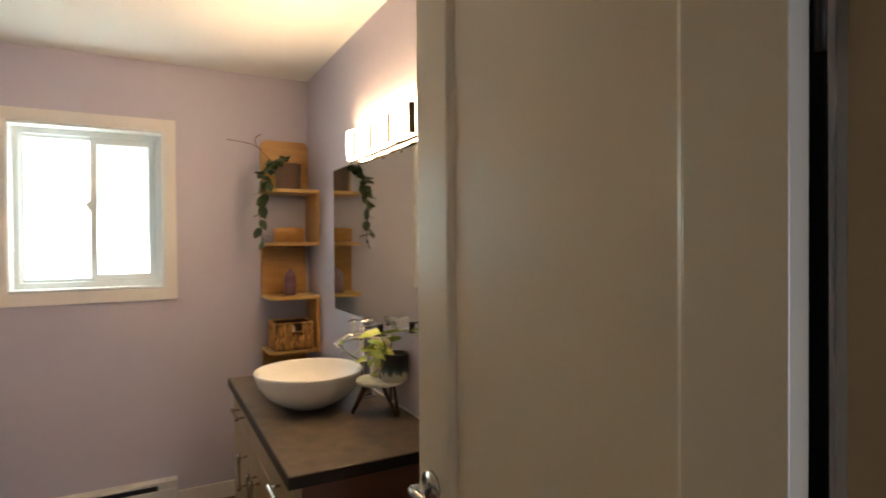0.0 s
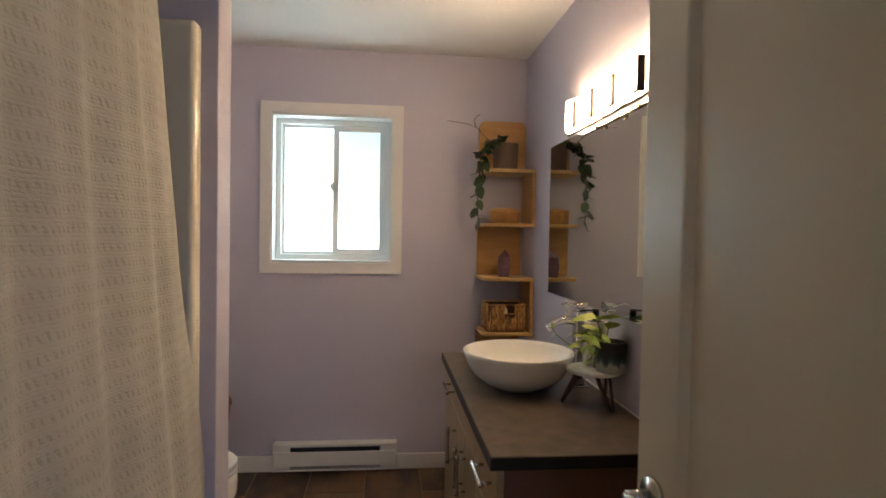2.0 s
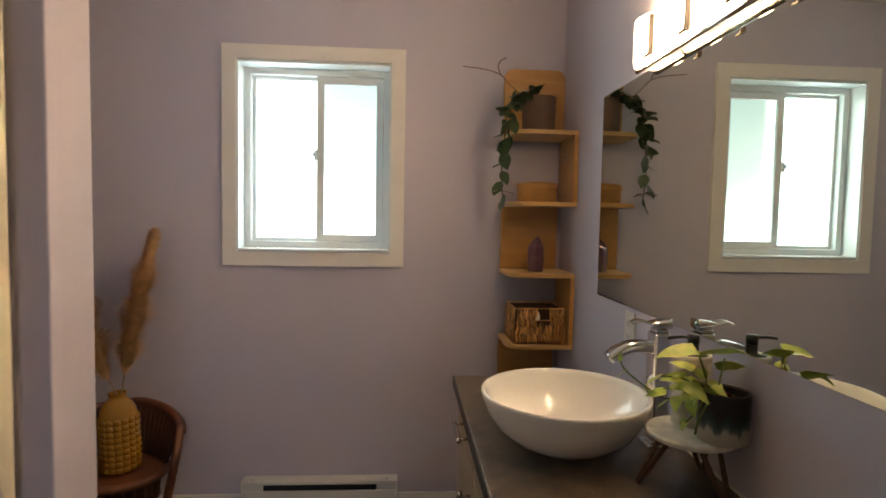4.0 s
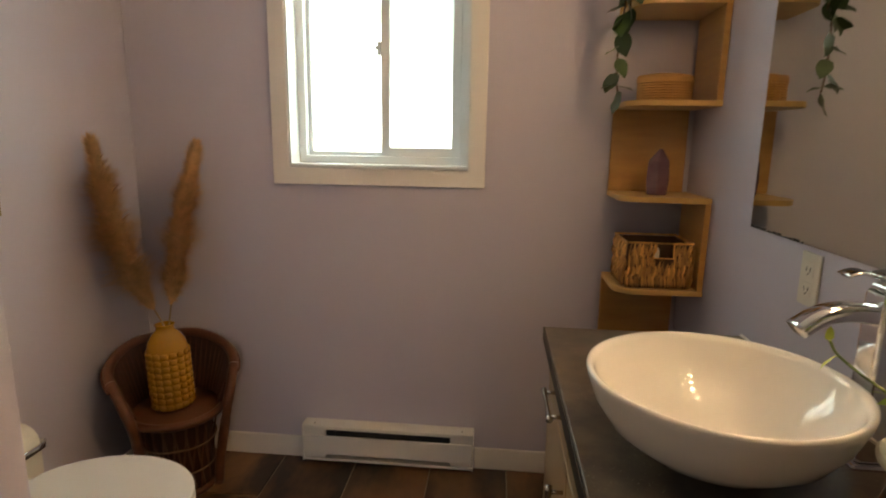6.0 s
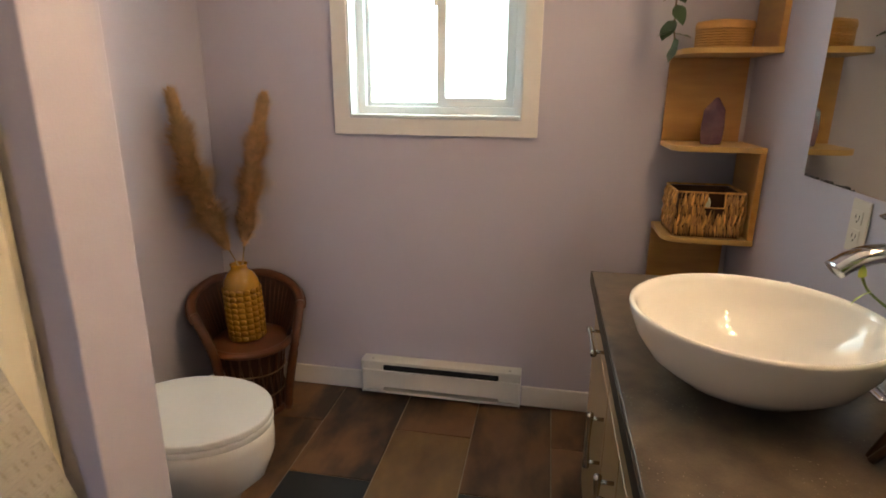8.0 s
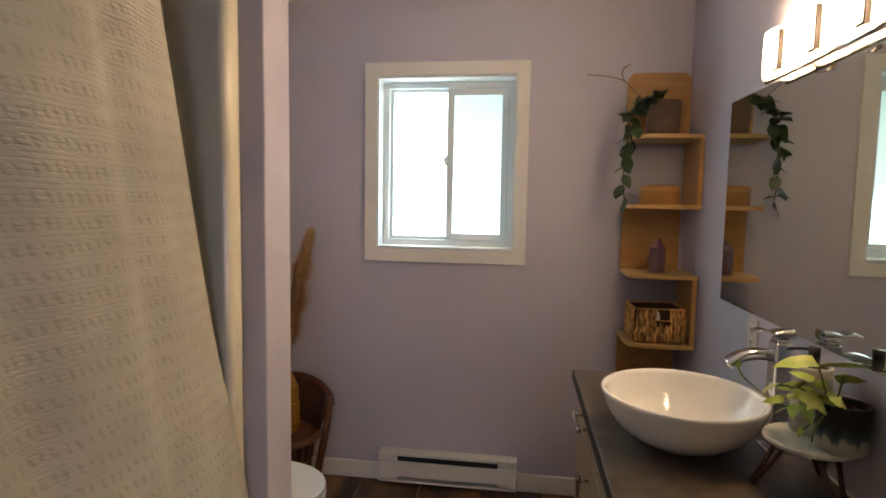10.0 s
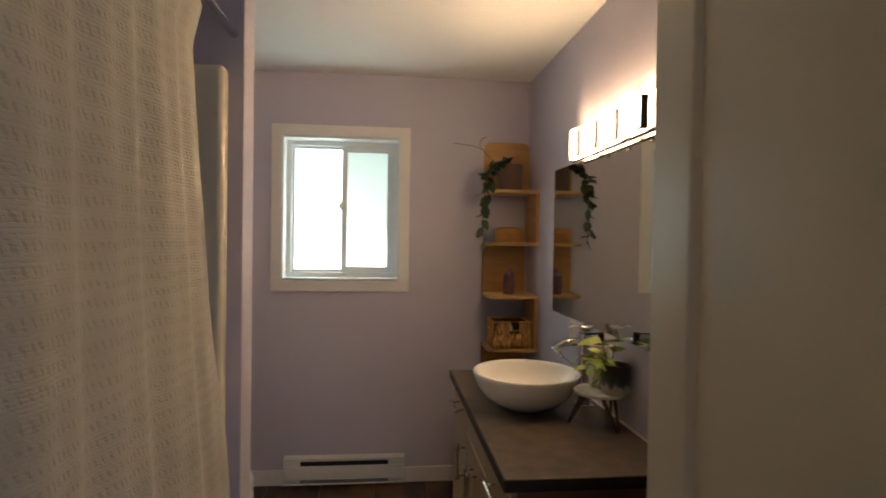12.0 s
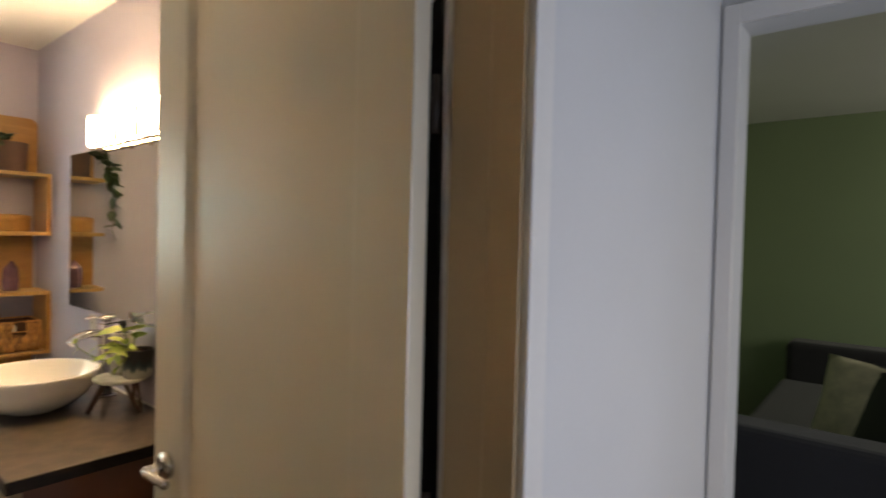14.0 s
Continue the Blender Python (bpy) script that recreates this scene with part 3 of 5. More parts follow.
o = [(SX0, 1.7397), (XR - 0.003, 1.7397)]
for cx, a0 in ((XR - 0.043, 0), (SX0 + 0.04, 90)):
    o += [(cx + 0.04 * math.cos(radians(a0 + 90 * i / 8)), 2.0 + 0.04 * math.sin(radians(a0 + 90 * i / 8))) for i in range(9)]
b = prism(o, 0.002, 0.020, bev=0.002)
bmesh.ops.rotate(b, verts=b.verts, cent=(0, 0, 0), matrix=Matrix.Rotation(radians(90), 3, "X"))
part("back_panel", b, MAPLE, cs)

# ---- mirror ----
mi = thing("vanity_mirror", "large frameless mirror above the vanity", "mirror")
part("glass", box(XR - 0.007, XR - 0.001, -1.80, -0.541, 1.101, 1.813, 0.001), MIRROR, mi)

rngm = random.Random(4)
bm = bmesh.new()
for i in range(34):
    y, w = -0.545 - 0.25 * rngm.random() ** 1.6, rngm.uniform(0.004, 0.018)
    box(XR - 0.0078, XR - 0.0073, y - w, y, 1.1005, 1.1005 + rngm.uniform(0.002, 0.007), bm=bm)
part("worn_edge", bm, DARK, mi, "dark spots of worn silvering")

# ---- light bar ----
lb = thing("vanity_light", "four lit frosted glass shades on a bronze bar", "wall light", at=(XR, -1.268, 1.870))
# hidden back plate, sized to block the shades' glow on the wall
part("wall_plate", box(-0.020, -0.001, -0.335, 0.345, -0.045, 0.058, 0.004), BRONZE, lb)
part("rail", tube([(-0.036, -0.425, -0.0605), (-0.036, 0.370, -0.0605)], 0.0065, 12), NICKEL, lb, smooth=True)
for y in (-0.19, 0.19):
    part("rail_post", tube([(-0.018, y, -0.040), (-0.024, y, -0.052), (-0.033, y, -0.0605)], 0.004, 8), NICKEL, lb, smooth=True)
for i in range(4):
    y1 = 0.384 - i * 0.191
    y0 = y1 - 0.178
    o = [(-0.022, y1), (-0.034, y1)]
    o += [(-0.034 - 0.036 * math.sin(math.pi * k / 16) ** 0.8, y1 - (y1 - y0) * k / 16) for k in range(1, 16)]
    o += [(-0.034, y0), (-0.022, y0)]
    sh = part("shade", prism([(x, y - (y0 + y1) / 2) for x, y in o], -0.060, 0.060, bev=0.004), SHADE, lb, "lit frosted glass shade")
    sh.matrix_basis = pose(0, (y0 + y1) / 2, 0.008)
    for z, w in ((-0.0612, 0.062), (0.0602, 0.045)):
        part("open_end", box(-0.052, -0.028, -w, w, z, z + 0.001), OPEN_END, sh, "bright open end of the shade")
    bm = box(-0.080, -0.056 if i == 3 else -0.067, y0 - 0.0095, y0 - 0.0035, -0.060, 0.046, 0.001)
    box(-0.080, -0.074, y0 - 0.0035, y0 + 0.024, -0.060, -0.0545, 0.001, bm=bm)
    part("bracket", bm, BRONZE, lb)
# ---- toilet ----
to = thing("toilet", "white toilet with closed lid and chrome flush lever", "toilet", at=(XL + 0.014, -0.920, 0))


def oval(cx, rx, ry, n=40, back=None):
    o = []
    for i in range(n):
        a = 2 * math.pi * i / n
        x, y = cx + rx * math.cos(a), ry * math.sin(a)
        if back is not None and x < back:
            x = back
        o.append((x, y))
    return o


bm = bmesh.new()
rings = []
for z, cx, rx, ry in ((0.0, 0.34, 0.22, 0.105), (0.02, 0.34, 0.218, 0.103), (0.10, 0.34, 0.20, 0.095), (0.17, 0.36, 0.21, 0.10), (0.24, 0.40, 0.245, 0.135), (0.31, 0.432, 0.238, 0.168), (0.36, 0.439, 0.231, 0.178), (0.385, 0.439, 0.228, 0.178), (0.39, 0.439, 0.220, 0.170)):
    rings.append([bm.verts.new((x, y, z)) for x, y in oval(cx, rx, ry)])
for p, q in zip(rings, rings[1:]):
    for i in range(40):
        bm.faces.new((p[i], p[(i + 1) % 40], q[(i + 1) % 40], q[i]))
bm.faces.new(rings[-1])
bm.faces.new(rings[0][::-1])
part("bowl", bm, PORCELAIN, to, smooth=True)
part("seat", prism(oval(0.441, 0.229, 0.182, 96, 0.235), 0.392, 0.411, bev=0.005), SEAT, to)
part("lid", prism(oval(0.439, 0.230, 0.184, 96, 0.225), 0.4135, 0.434, bev=0.005), SEAT, to)
part("tank_base", box(-0.012, 0.25, -0.12, 0.12, 0.28, 0.388, 0.02), PORCELAIN, to)
part("tank", box(-0.010, 0.140, -0.130, 0.112, 0.389, 0.740, 0.035, seg=5), PORCELAIN, to)
part("tank_lid", box(-0.0135, 0.148, -0.140, 0.120, 0.741, 0.778, 0.014, seg=3), PORCELAIN, to)
lv = tube([(0.140, -0.085, 0.69), (0.158, -0.085, 0.69)], 0.013, 14)
tube([(0.158, -0.09, 0.69), (0.162, -0.06, 0.686), (0.164, -0.02, 0.680)], 0.007, 10, bm=lv)
part("flush_lever", lv, CHROME, to, "chrome flush lever", True)
for s in (-1, 1):
    part("hinge", box(0.215, 0.245, s * 0.075 - 0.018, s * 0.075 + 0.018, 0.391, 0.425, 0.006), SEAT, to)

# ---- paper holder ----
ph = thing("paper_holder", "toilet roll on a chrome wall holder beside the toilet", "paper holder", at=(XL, -0.772, 0.440))
part("wall_plate", box(0.001, 0.008, -0.062, 0.062, -0.03, 0.06, 0.002), CHROME, ph)
r_ = lathe([(0.020, -0.05), (0.056, -0.05), (0.058, -0.048), (0.058, 0.048), (0.056, 0.05), (0.020, 0.05), (0.020, -0.05)], 32)
bmesh.ops.rotate(r_, verts=r_.verts, cent=(0, 0, 0), matrix=Matrix.Rotation(radians(90), 3, "X"))
bmesh.ops.translate(r_, verts=r_.verts, vec=(0.072, 0, 0))
box(0.1265, 0.1285, -0.05, 0.05, -0.11, 0.0, bm=r_)
part("paper_roll", r_, mat("soft_white_paper", (0.74, 0.70, 0.62), 0.9, vary=0.03, grain=200), ph, "cream toilet paper roll")
bm = tube([(0.008, 0.060, 0.0), (0.060, 0.060, 0.0), (0.072, 0.058, 0.0)], 0.006, 10)
tube([(0.072, 0.060, 0.0), (0.072, -0.060, 0.0)], 0.009, 12, bm=bm)
tube([(0.008, -0.060, 0.0), (0.072, -0.060, 0.0)], 0.006, 10, bm=bm)
box(0.120, 0.136, -0.06, 0.062, -0.022, 0.0, 0.004, bm=bm)
box(0.064, 0.136, 0.0555, 0.0625, -0.012, 0.008, 0.002, bm=bm)
part("arm", bm, CHROME, ph, "chrome holder arm", True)

# ---- framed mirror over the toilet ----
fm = thing("framed_mirror", "small mirror with a thin brass frame above the toilet", "mirror")
y0, y1, z0, z1 = -1.17, -0.633, 1.081, 1.85
bm = box(XL + 0.001, XL + 0.020, y0, y0 + 0.012, z0, z1, 0.002)
box(XL + 0.001, XL + 0.020, y1 - 0.012, y1, z0, z1, 0.002, bm=bm)
box(XL + 0.001, XL + 0.020, y0 + 0.012, y1 - 0.012, z0, z0 + 0.012, 0.002, bm=bm)
box(XL + 0.001, XL + 0.020, y0 + 0.012, y1 - 0.012, z1 - 0.012, z1, 0.002, bm=bm)
part("frame", bm, mat("dull_brass", (0.34, 0.26, 0.13), 0.35, 1.0, vary=0.04), fm)
part("glass", box(XL + 0.002, XL + 0.012, y0 + 0.012, y1 - 0.012, z0 + 0.012, z1 - 0.012), MIRROR, fm)

# ---- rattan chair ----
ch = thing("rattan_chair", "small red-brown rattan barrel chair in the corner", "chair", at=(-0.722, -0.238, 0), turn=-52)
# local +x is the front
SEATZ, RIM = 0.324, 0.208


def rim_z(a):
    """Height of the rim at angle a from the back."""
    k = min(1.0, abs(a) / 140.0)
    return 0.535 - 0.16 * max(0.0, k - 0.2) ** 1.3


def rim_at(a, r=RIM, z=None):
    t = radians(180 + a)
    return (r * math.cos(t), r * math.sin(t) * 1.0, rim_z(a) if z is None else z)


rp_ = [rim_at(a) for a in range(-112, 113, 5)]
end = [(0.128, 0.158, 0.345), (0.112, 0.142, 0.24), (0.098, 0.122, 0.10), (0.094, 0.116, 0.016)]
rail = [(x, y, z) for x, y, z in end[::-1]] + [tuple(p) for p in rp_] + [(x, -y, z) for x, y, z in end]
rail = [(p[0], p[1], p[2]) for p in rail]
part("rim_rail", tube(arc(rail, 3), 0.018, 12), RATTAN, ch, "thick bent rattan rim", True)
bm = bmesh.new()
cols = []
for a in range(-112, 113, 4):
    hi, lo = Vector(rim_at(a)), Vector(rim_at(a, 0.150, SEATZ - 0.03))
    cols.append([bm.verts.new(lo.lerp(hi, k / 6) + Vector((0, 0, 0))) for k in range(7)])
for p, q in zip(cols, cols[1:]):
    for k in range(6):
        bm.faces.new((p[k], q[k], q[k + 1], p[k + 1]))
bs = part("back_shell", bm, mat("dark_woven_rattan", (0.075, 0.026, 0.012), 0.5, vary=0.14, scale=40, grain=160, stretch=(1, 1, 4), bump=0.8), ch, "dark woven rattan back")
md = bs.modifiers.new("thick", "SOLIDIFY")
md.thickness = 0.012
for i, a in enumerate(range(-110, 111, 7)):
    hi, lo = Vector(rim_at(a, RIM - 0.008)), Vector(rim_at(a, 0.146, SEATZ))
    part("back_cane", tube([lo, lo.lerp(hi, 0.5), hi], 0.0045, 6), RATTAN, ch, smooth=True)
twine = bmesh.new()
for a in range(-112, 113, 3):
    p = Vector(rim_at(a, RIM + 0.018))
    t = bmesh.new()
    bmesh.ops.create_icosphere(t, subdivisions=1, radius=0.0072)
    bmesh.ops.translate(t, verts=t.verts, vec=p + Vector((0, 0, -0.004)))
    merge(twine, t)
part("rim_binding", twine, RATTAN, ch, smooth=True)
part("seat", lathe([(0, 0), (0.150, 0.0), (0.160, -0.006), (0.162, -0.018), (0.154, -0.028), (0, -0.028)], 40, (0, 0, SEATZ)), RATTAN, ch, smooth=True)
part("seat_rim", tube([(0.160 * math.cos(radians(a)), 0.160 * math.sin(radians(a)), SEATZ - 0.012) for a in range(-80, 81, 5)], 0.015, 10), RATTAN, ch, "bent rattan seat edge", True)
part("base_liner", lathe([(0.110, 0.0), (0.106, 0.14), (0.128, 0.288)], 36), mat("dark_chair_inside", (0.065, 0.022, 0.010), 0.8), ch)
part("base_ring", tube([(0.122 * math.cos(radians(a)), 0.122 * math.sin(radians(a)), 0.0125) for a in range(0, 361, 10)], 0.012, 8), RATTAN, ch, smooth=True)
for i in range(44):
    a, s = i * 360 / 44, (14 if i % 2 else -14)
    p0 = (0.121 * math.cos(radians(a)), 0.121 * math.sin(radians(a)), 0.015)
    p1 = (0.118 * math.cos(radians(a + s / 2)), 0.118 * math.sin(radians(a + s / 2)), 0.15)
    p2 = (0.138 * math.cos(radians(a + s)), 0.138 * math.sin(radians(a + s)), 0.292)
    part("cane", tube([p0, p1, p2], 0.0032, 5), RATTAN, ch)
for z, r in ((0.10, 0.125), (0.20, 0.131)):
    part("twine_band", tube([(r * math.cos(radians(a)), r * math.sin(radians(a)), z + 0.002 * math.sin(a)) for a in range(0, 361, 6)], 0.0034, 6), RATTAN_PALE, ch, "pale twine band", True)

# ---- vase with pampas ----
VX, VY, VZ = -0.728, -0.245, SEATZ + 0.0008
va = thing("vase", "mustard glazed bottle vase with knobbly rows on the chair", "vase")
va.matrix_basis = pose(VX, VY, VZ + 0.0015, 0, -2.2, 0)
part("body", lathe([(0, 0), (0.060, 0), (0.067, 0.005), (0.070, 0.016), (0.071, 0.215), (0.070, 0.230), (0.065, 0.252), (0.052, 0.274), (0.040, 0.288), (0.032, 0.296), (0.032, 0.310), (0.036, 0.315), (0.033, 0.317), (0.028, 0.312), (0.027, 0.28), (0, 0.28)], 48), MUSTARD, va, smooth=True)
t = bmesh.new()
bmesh.ops.create_icosphere(t, subdivisions=2, radius=0.0132)
bmesh.ops.scale(t, verts=t.verts, vec=(0.62, 1.12, 0.98))
knob = part("knob", t, MUSTARD, va, smooth=True)
for r in range(9):
    for k in range(16):
        a = 2 * math.pi * k / 16
        kb = knob if r == 0 and k == 0 else new("knob", knob.data)
        kb.parent = va
        kb.matrix_basis = Matrix.Translation((0.070 * math.cos(a), 0.070 * math.sin(a), 0.018 + r * 0.0242)) @ Matrix.Rotation(a, 4, "Z")


def pampas(top, bend, seed, wide):
    rng = random.Random(seed)
    base = Vector((VX, VY, VZ + 0.283))
    tip = Vector(top)
    line = arc([base, base.lerp(tip, 0.5) + Vector(bend), tip], 14)
    pg = thing("pampas_grass", "dry beige pampas grass plume in the mustard vase", "dried grass", group="pampas in the vase")
    part("stalk", tube(line, 0.003, 6), STALK, pg, smooth=True)
    bm = bmesh.new()
    n = len(line)
    for i in range(9000):
        u = rng.random()
        k = 0.14 + 0.80 * u
        f = k * (n - 1)
        a = int(min(n - 2, f))
        p = line[a].lerp(line[a + 1], f - a)
        d = (line[min(n - 1, a + 1)] - line[a]).normalized()
        w = wide * (math.sin(math.pi * min(1, u * 0.9 + 0.02) ** 0.66) ** 0.8) * (1 + 0.25 * math.sin(u * 23 + seed))
        side = d.orthogonal().normalized()
        out = Matrix.Rotation(rng.uniform(0, 2 * math.pi), 3, d) @ side
        ln = rng.uniform(0.03, 0.075)
        q = p + out * w * rng.uniform(0.1, 1.0) ** 0.6 + d * ln + Vector((0, 0, -rng.uniform(0, 0.03) * (1 - u)))
        mid = p.lerp(q, 0.55) + d * 0.012
        wd = d.cross(out) * rng.uniform(0.0010, 0.0024)
        v = [bm.verts.new(c) for c in (p - wd * 0.5, p + wd * 0.5, mid + wd, mid - wd, q)]
        bm.faces.new((v[0], v[1], v[2], v[3]))
        bm.faces.new((v[3], v[2], v[4]))
    tagged(part("plume", bm, PAMPAS, pg, "feathery beige plume"), kind="stuff")


pampas((-0.890, -0.330, 1.300), (-0.035, -0.005, -0.03), 3, 0.115)
pampas((-0.640, -0.125, 1.285), (-0.012, 0.0, 0.0), 5, 0.092)

# ---- shower: tub, surround, curtain ----
tb = thing("bathtub", "almond bathtub behind the shower curtain", "bathtub")
bm = box(XL + 0.001, -0.215, YF + 0.001, -1.572, 0.0, 0.42, 0.02)
part("apron", bm, SURROUND, tb)
sr = thing("shower_surround", "glossy almond shower surround with rounded flange", "shower surround")
part("end_panel", box(XL + 0.002, -0.235, -1.600, -1.5715, 0.421, 1.945, 0.006), SURROUND, sr)
part("flange", box(-0.345, -0.205, -1.66, -1.601, 0.421, 1.945, 0.018, seg=5), SURROUND, sr)
part("back_panel", box(XL + 0.002, XL + 0.03, YF + 0.03, -1.601, 0.421, 1.945, 0.006), SURROUND, sr)
part("end_panel", box(XL + 0.002, -0.235, YF + 0.001, YF + 0.029, 0.421, 1.945, 0.006), SURROUND, sr)
rod = thing("curtain_rod", "chrome shower curtain rod", "curtain rod")
part("rod", tube([(-0.20, YF + 0.001, 2.06), (-0.20, -1.571, 2.06)], 0.0125, 14), CHROME, rod, smooth=True)

cu = thing("shower_curtain", "cream openwork woven shower curtain with soft folds", "curtain")
bm = bmesh.new()
NU, NV = 220, 120
grid = []
for j in range(NV + 1):
    v = j / NV
    z = 2.045 - v * 1.95
    y_end = -1.872 + 0.262 * min(1.10, max(0.0, (1.95 - z) / 1.15)) ** 1.1
    sway = min(1.0, max(0.0, (1.3 - z) / 0.5))
    y_end += 0.075 * max(0.0, (z - 1.915) / 0.13)
    row = []
    for i in range(NU + 1):
        u = i / NU
        y = -3.00 + (y_end + 3.00) * u
        amp = 0.006 + 0.008 * v
        x = -0.195 + amp * math.sin(u * 34 + 0.6 * math.sin(v * 3)) + 0.004 * math.sin(u * 71 + 2 * v) + 0.05 * v * math.sin(u * 7 + 1.0) * 0.4
        k = max(0.0, (u - 0.86) / 0.14)
        x = x * (1 - k) + (-0.222 + 0.022 * sway * sway * (3 - 2 * sway)) * k
        x += 0.004 * noise.noise(Vector((u * 9, v * 5, 1.7)))
        row.append(bm.verts.new((x, y, z)))
    grid.append(row)
for j in range(NV):
    for i in range(NU):
        f = bm.faces.new((grid[j][i], grid[j][i + 1], grid[j + 1][i + 1], grid[j + 1][i]))
        f.smooth = True
part("cloth", bm, CURTAIN, cu)
for i in range(10):
    y = -2.96 + i * 0.118
    part("ring", tube([(-0.20 + 0.022 * math.cos(radians(a)), y, 2.052 + 0.022 * math.sin(radians(a))) for a in range(0, 361, 30)], 0.002, 6), CHROME, cu)

# ---- bathroom door ----
HX, HY = 0.812, -3.030
LX, LY = 0.768, -2.278
ang = math.degrees(math.atan2(LY - HY, LX - HX))
LW = math.hypot(LX - HX, LY - HY)
dr = thing("door_1", "cream painted panel door standing open into the bathroom", "door", kind="structure", at=(HX, HY, 0), turn=ang)
# local: x from hinge to latch, y = 0 the face to the room
TH, ST = 0.040, 0.118
part("stile", box(0.0, ST, -TH, 0.0, 0.012, 2.085, 0.002), DOOR, dr)
part("stile", box(LW - ST, LW, -TH, 0.0, 0.012, 2.085, 0.002), DOOR, dr)
part("rail", box(ST, LW - ST, -TH, -0.0005, 0.012, 0.24, 0.001), DOOR, dr)
part("rail", box(ST, LW - ST, -TH, -0.0005, 2.06, 2.085, 0.001), DOOR, dr)
part("panel", box(ST, LW - ST, -TH + 0.012, -0.012, 0.2405, 2.0595, 0.0), DOOR, dr)
bm = bmesh.new()
for x0, s in ((ST, 1), (LW - ST, -1)):
    o = [(0.0003, -0.0118), (0.0003, -0.0006), (0.002, -0.0012), (0.004, -0.0035), (0.008, -0.0085), (0.012, -0.0105), (0.014, -0.0118)]
    a_ = [bm.verts.new((x0 + s * u, v, 0.2405)) for u, v in o]
    b_ = [bm.verts.new((x0 + s * u, v, 2.0595)) for u, v in o]
    for k in range(len(o) - 1):
        bm.faces.new((a_[k], a_[k + 1], b_[k + 1], b_[k]))
bmesh.ops.recalc_face_normals(bm, faces=bm.faces[:])
part("moulding", bm, DOOR, dr, smooth=True)
hd = tube([(LW - 0.058, 0.0005, 0.938), (LW - 0.058, 0.010, 0.938)], 0.031, 28)
tube([(LW - 0.058, 0.010, 0.938), (LW - 0.058, 0.050, 0.938)], 0.012, 16, bm=hd)
tube(arc([(LW - 0.058, 0.050, 0.938), (LW - 0.085, 0.054, 0.940), (LW - 0.148, 0.050, 0.935)], 5), 0.009, 12, bm=hd, flat=1.2)
part("door_handle", hd, NICKEL, dr, "brushed nickel lever handle", True)
for z in (1.675, 1.02, 0.25):
    part("hinge", tube([(-0.008, -TH - 0.004, z - 0.045), (-0.008, -TH - 0.004, z + 0.045)], 0.006, 10), BRONZE, dr, smooth=True)

# black sheet and hook added to make the unlit gap behind the door black
rb = thing("dark_gap_sheet", "black sheet added behind the open door to darken its gap", "robe", at=(HX, HY, 0), turn=ang)
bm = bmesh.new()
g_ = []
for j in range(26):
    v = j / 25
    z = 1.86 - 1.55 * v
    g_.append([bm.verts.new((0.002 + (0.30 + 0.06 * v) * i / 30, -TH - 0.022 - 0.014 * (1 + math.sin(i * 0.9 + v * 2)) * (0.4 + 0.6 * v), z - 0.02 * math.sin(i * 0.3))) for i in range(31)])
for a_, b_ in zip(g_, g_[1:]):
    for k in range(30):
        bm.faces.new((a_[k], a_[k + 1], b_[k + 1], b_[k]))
cl = part("cloth", bm, mat("gap_sheet_black", (0.012, 0.010, 0.010), 0.95, vary=0.1, grain=300, bump=0.5), rb, smooth=True)
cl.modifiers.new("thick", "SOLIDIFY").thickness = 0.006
part("hook", tube([(0.15, -TH - 0.0005, 1.84), (0.15, -TH - 0.03, 1.84), (0.15, -TH - 0.035, 1.87)], 0.005, 8), BRONZE, rb)

# door frame: jambs, stop and casing
fr = thing("door_frame", "cream painted door jamb and casing", "door frame", kind="structure")
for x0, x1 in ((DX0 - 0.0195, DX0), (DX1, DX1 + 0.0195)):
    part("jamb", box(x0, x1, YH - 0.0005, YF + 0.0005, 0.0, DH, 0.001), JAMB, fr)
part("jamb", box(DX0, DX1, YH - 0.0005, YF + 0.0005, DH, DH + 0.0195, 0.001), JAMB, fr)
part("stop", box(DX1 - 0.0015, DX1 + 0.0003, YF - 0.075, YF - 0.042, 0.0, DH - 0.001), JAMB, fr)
for y0, y1 in ((YH - 0.016, YH - 0.001), (YF + 0.001, YF + 0.016)):
    part("casing", box(DX0 - 0.06, DX0 - 0.006, y0, y1, 0.0, DH + 0.06, 0.003), WHITE, fr)
    part("casing", box(DX1 + 0.006, DX1 + 0.06, y0, y1, 0.0, DH + 0.06, 0.003), WHITE, fr)
    part("casing", box(DX0 - 0.006, DX1 + 0.006, y0, y1, DH + 0.006, DH + 0.06, 0.003), WHITE, fr)

# ---- hall ----
HXR, GY0, GY1, GZ = 1.960, -4.20, -3.232, 2.095
bm = box(HXR, HXR + 0.12, GY1, YH - 0.0005, 0, H + 0.04)
box(HXR, HXR + 0.12, -4.90, GY0, 0, H + 0.04, bm=bm)
box(HXR, HXR + 0.12, GY0, GY1, GZ, H + 0.04, bm=bm)
box(HXR, HXR + 0.12, YF + 0.0005, -2.3, 0, H + 0.04, bm=bm)
structure("wall_hall_side", bm, HALL, "white hall wall with the doorway to the green room", "wall")
bm = box(-2.6, 0.70, -5.02, -4.90, 0, H + 0.04)
box(1.40, HXR + 0.12, -5.02, -4.90, 0, H + 0.04, bm=bm)
box(0.70, 1.40, -5.02, -4.90, 0, 0.60, bm=bm)
box(0.70, 1.40, -5.02, -4.90, 1.60, H + 0.04, bm=bm)
structure("wall_hall_back", bm, HALL, "white hall wall", "wall")
structure("wall_hall_end", box(-2.72, -2.6, -5.02, YH, 0, H + 0.04), HALL, "white hall wall", "wall")
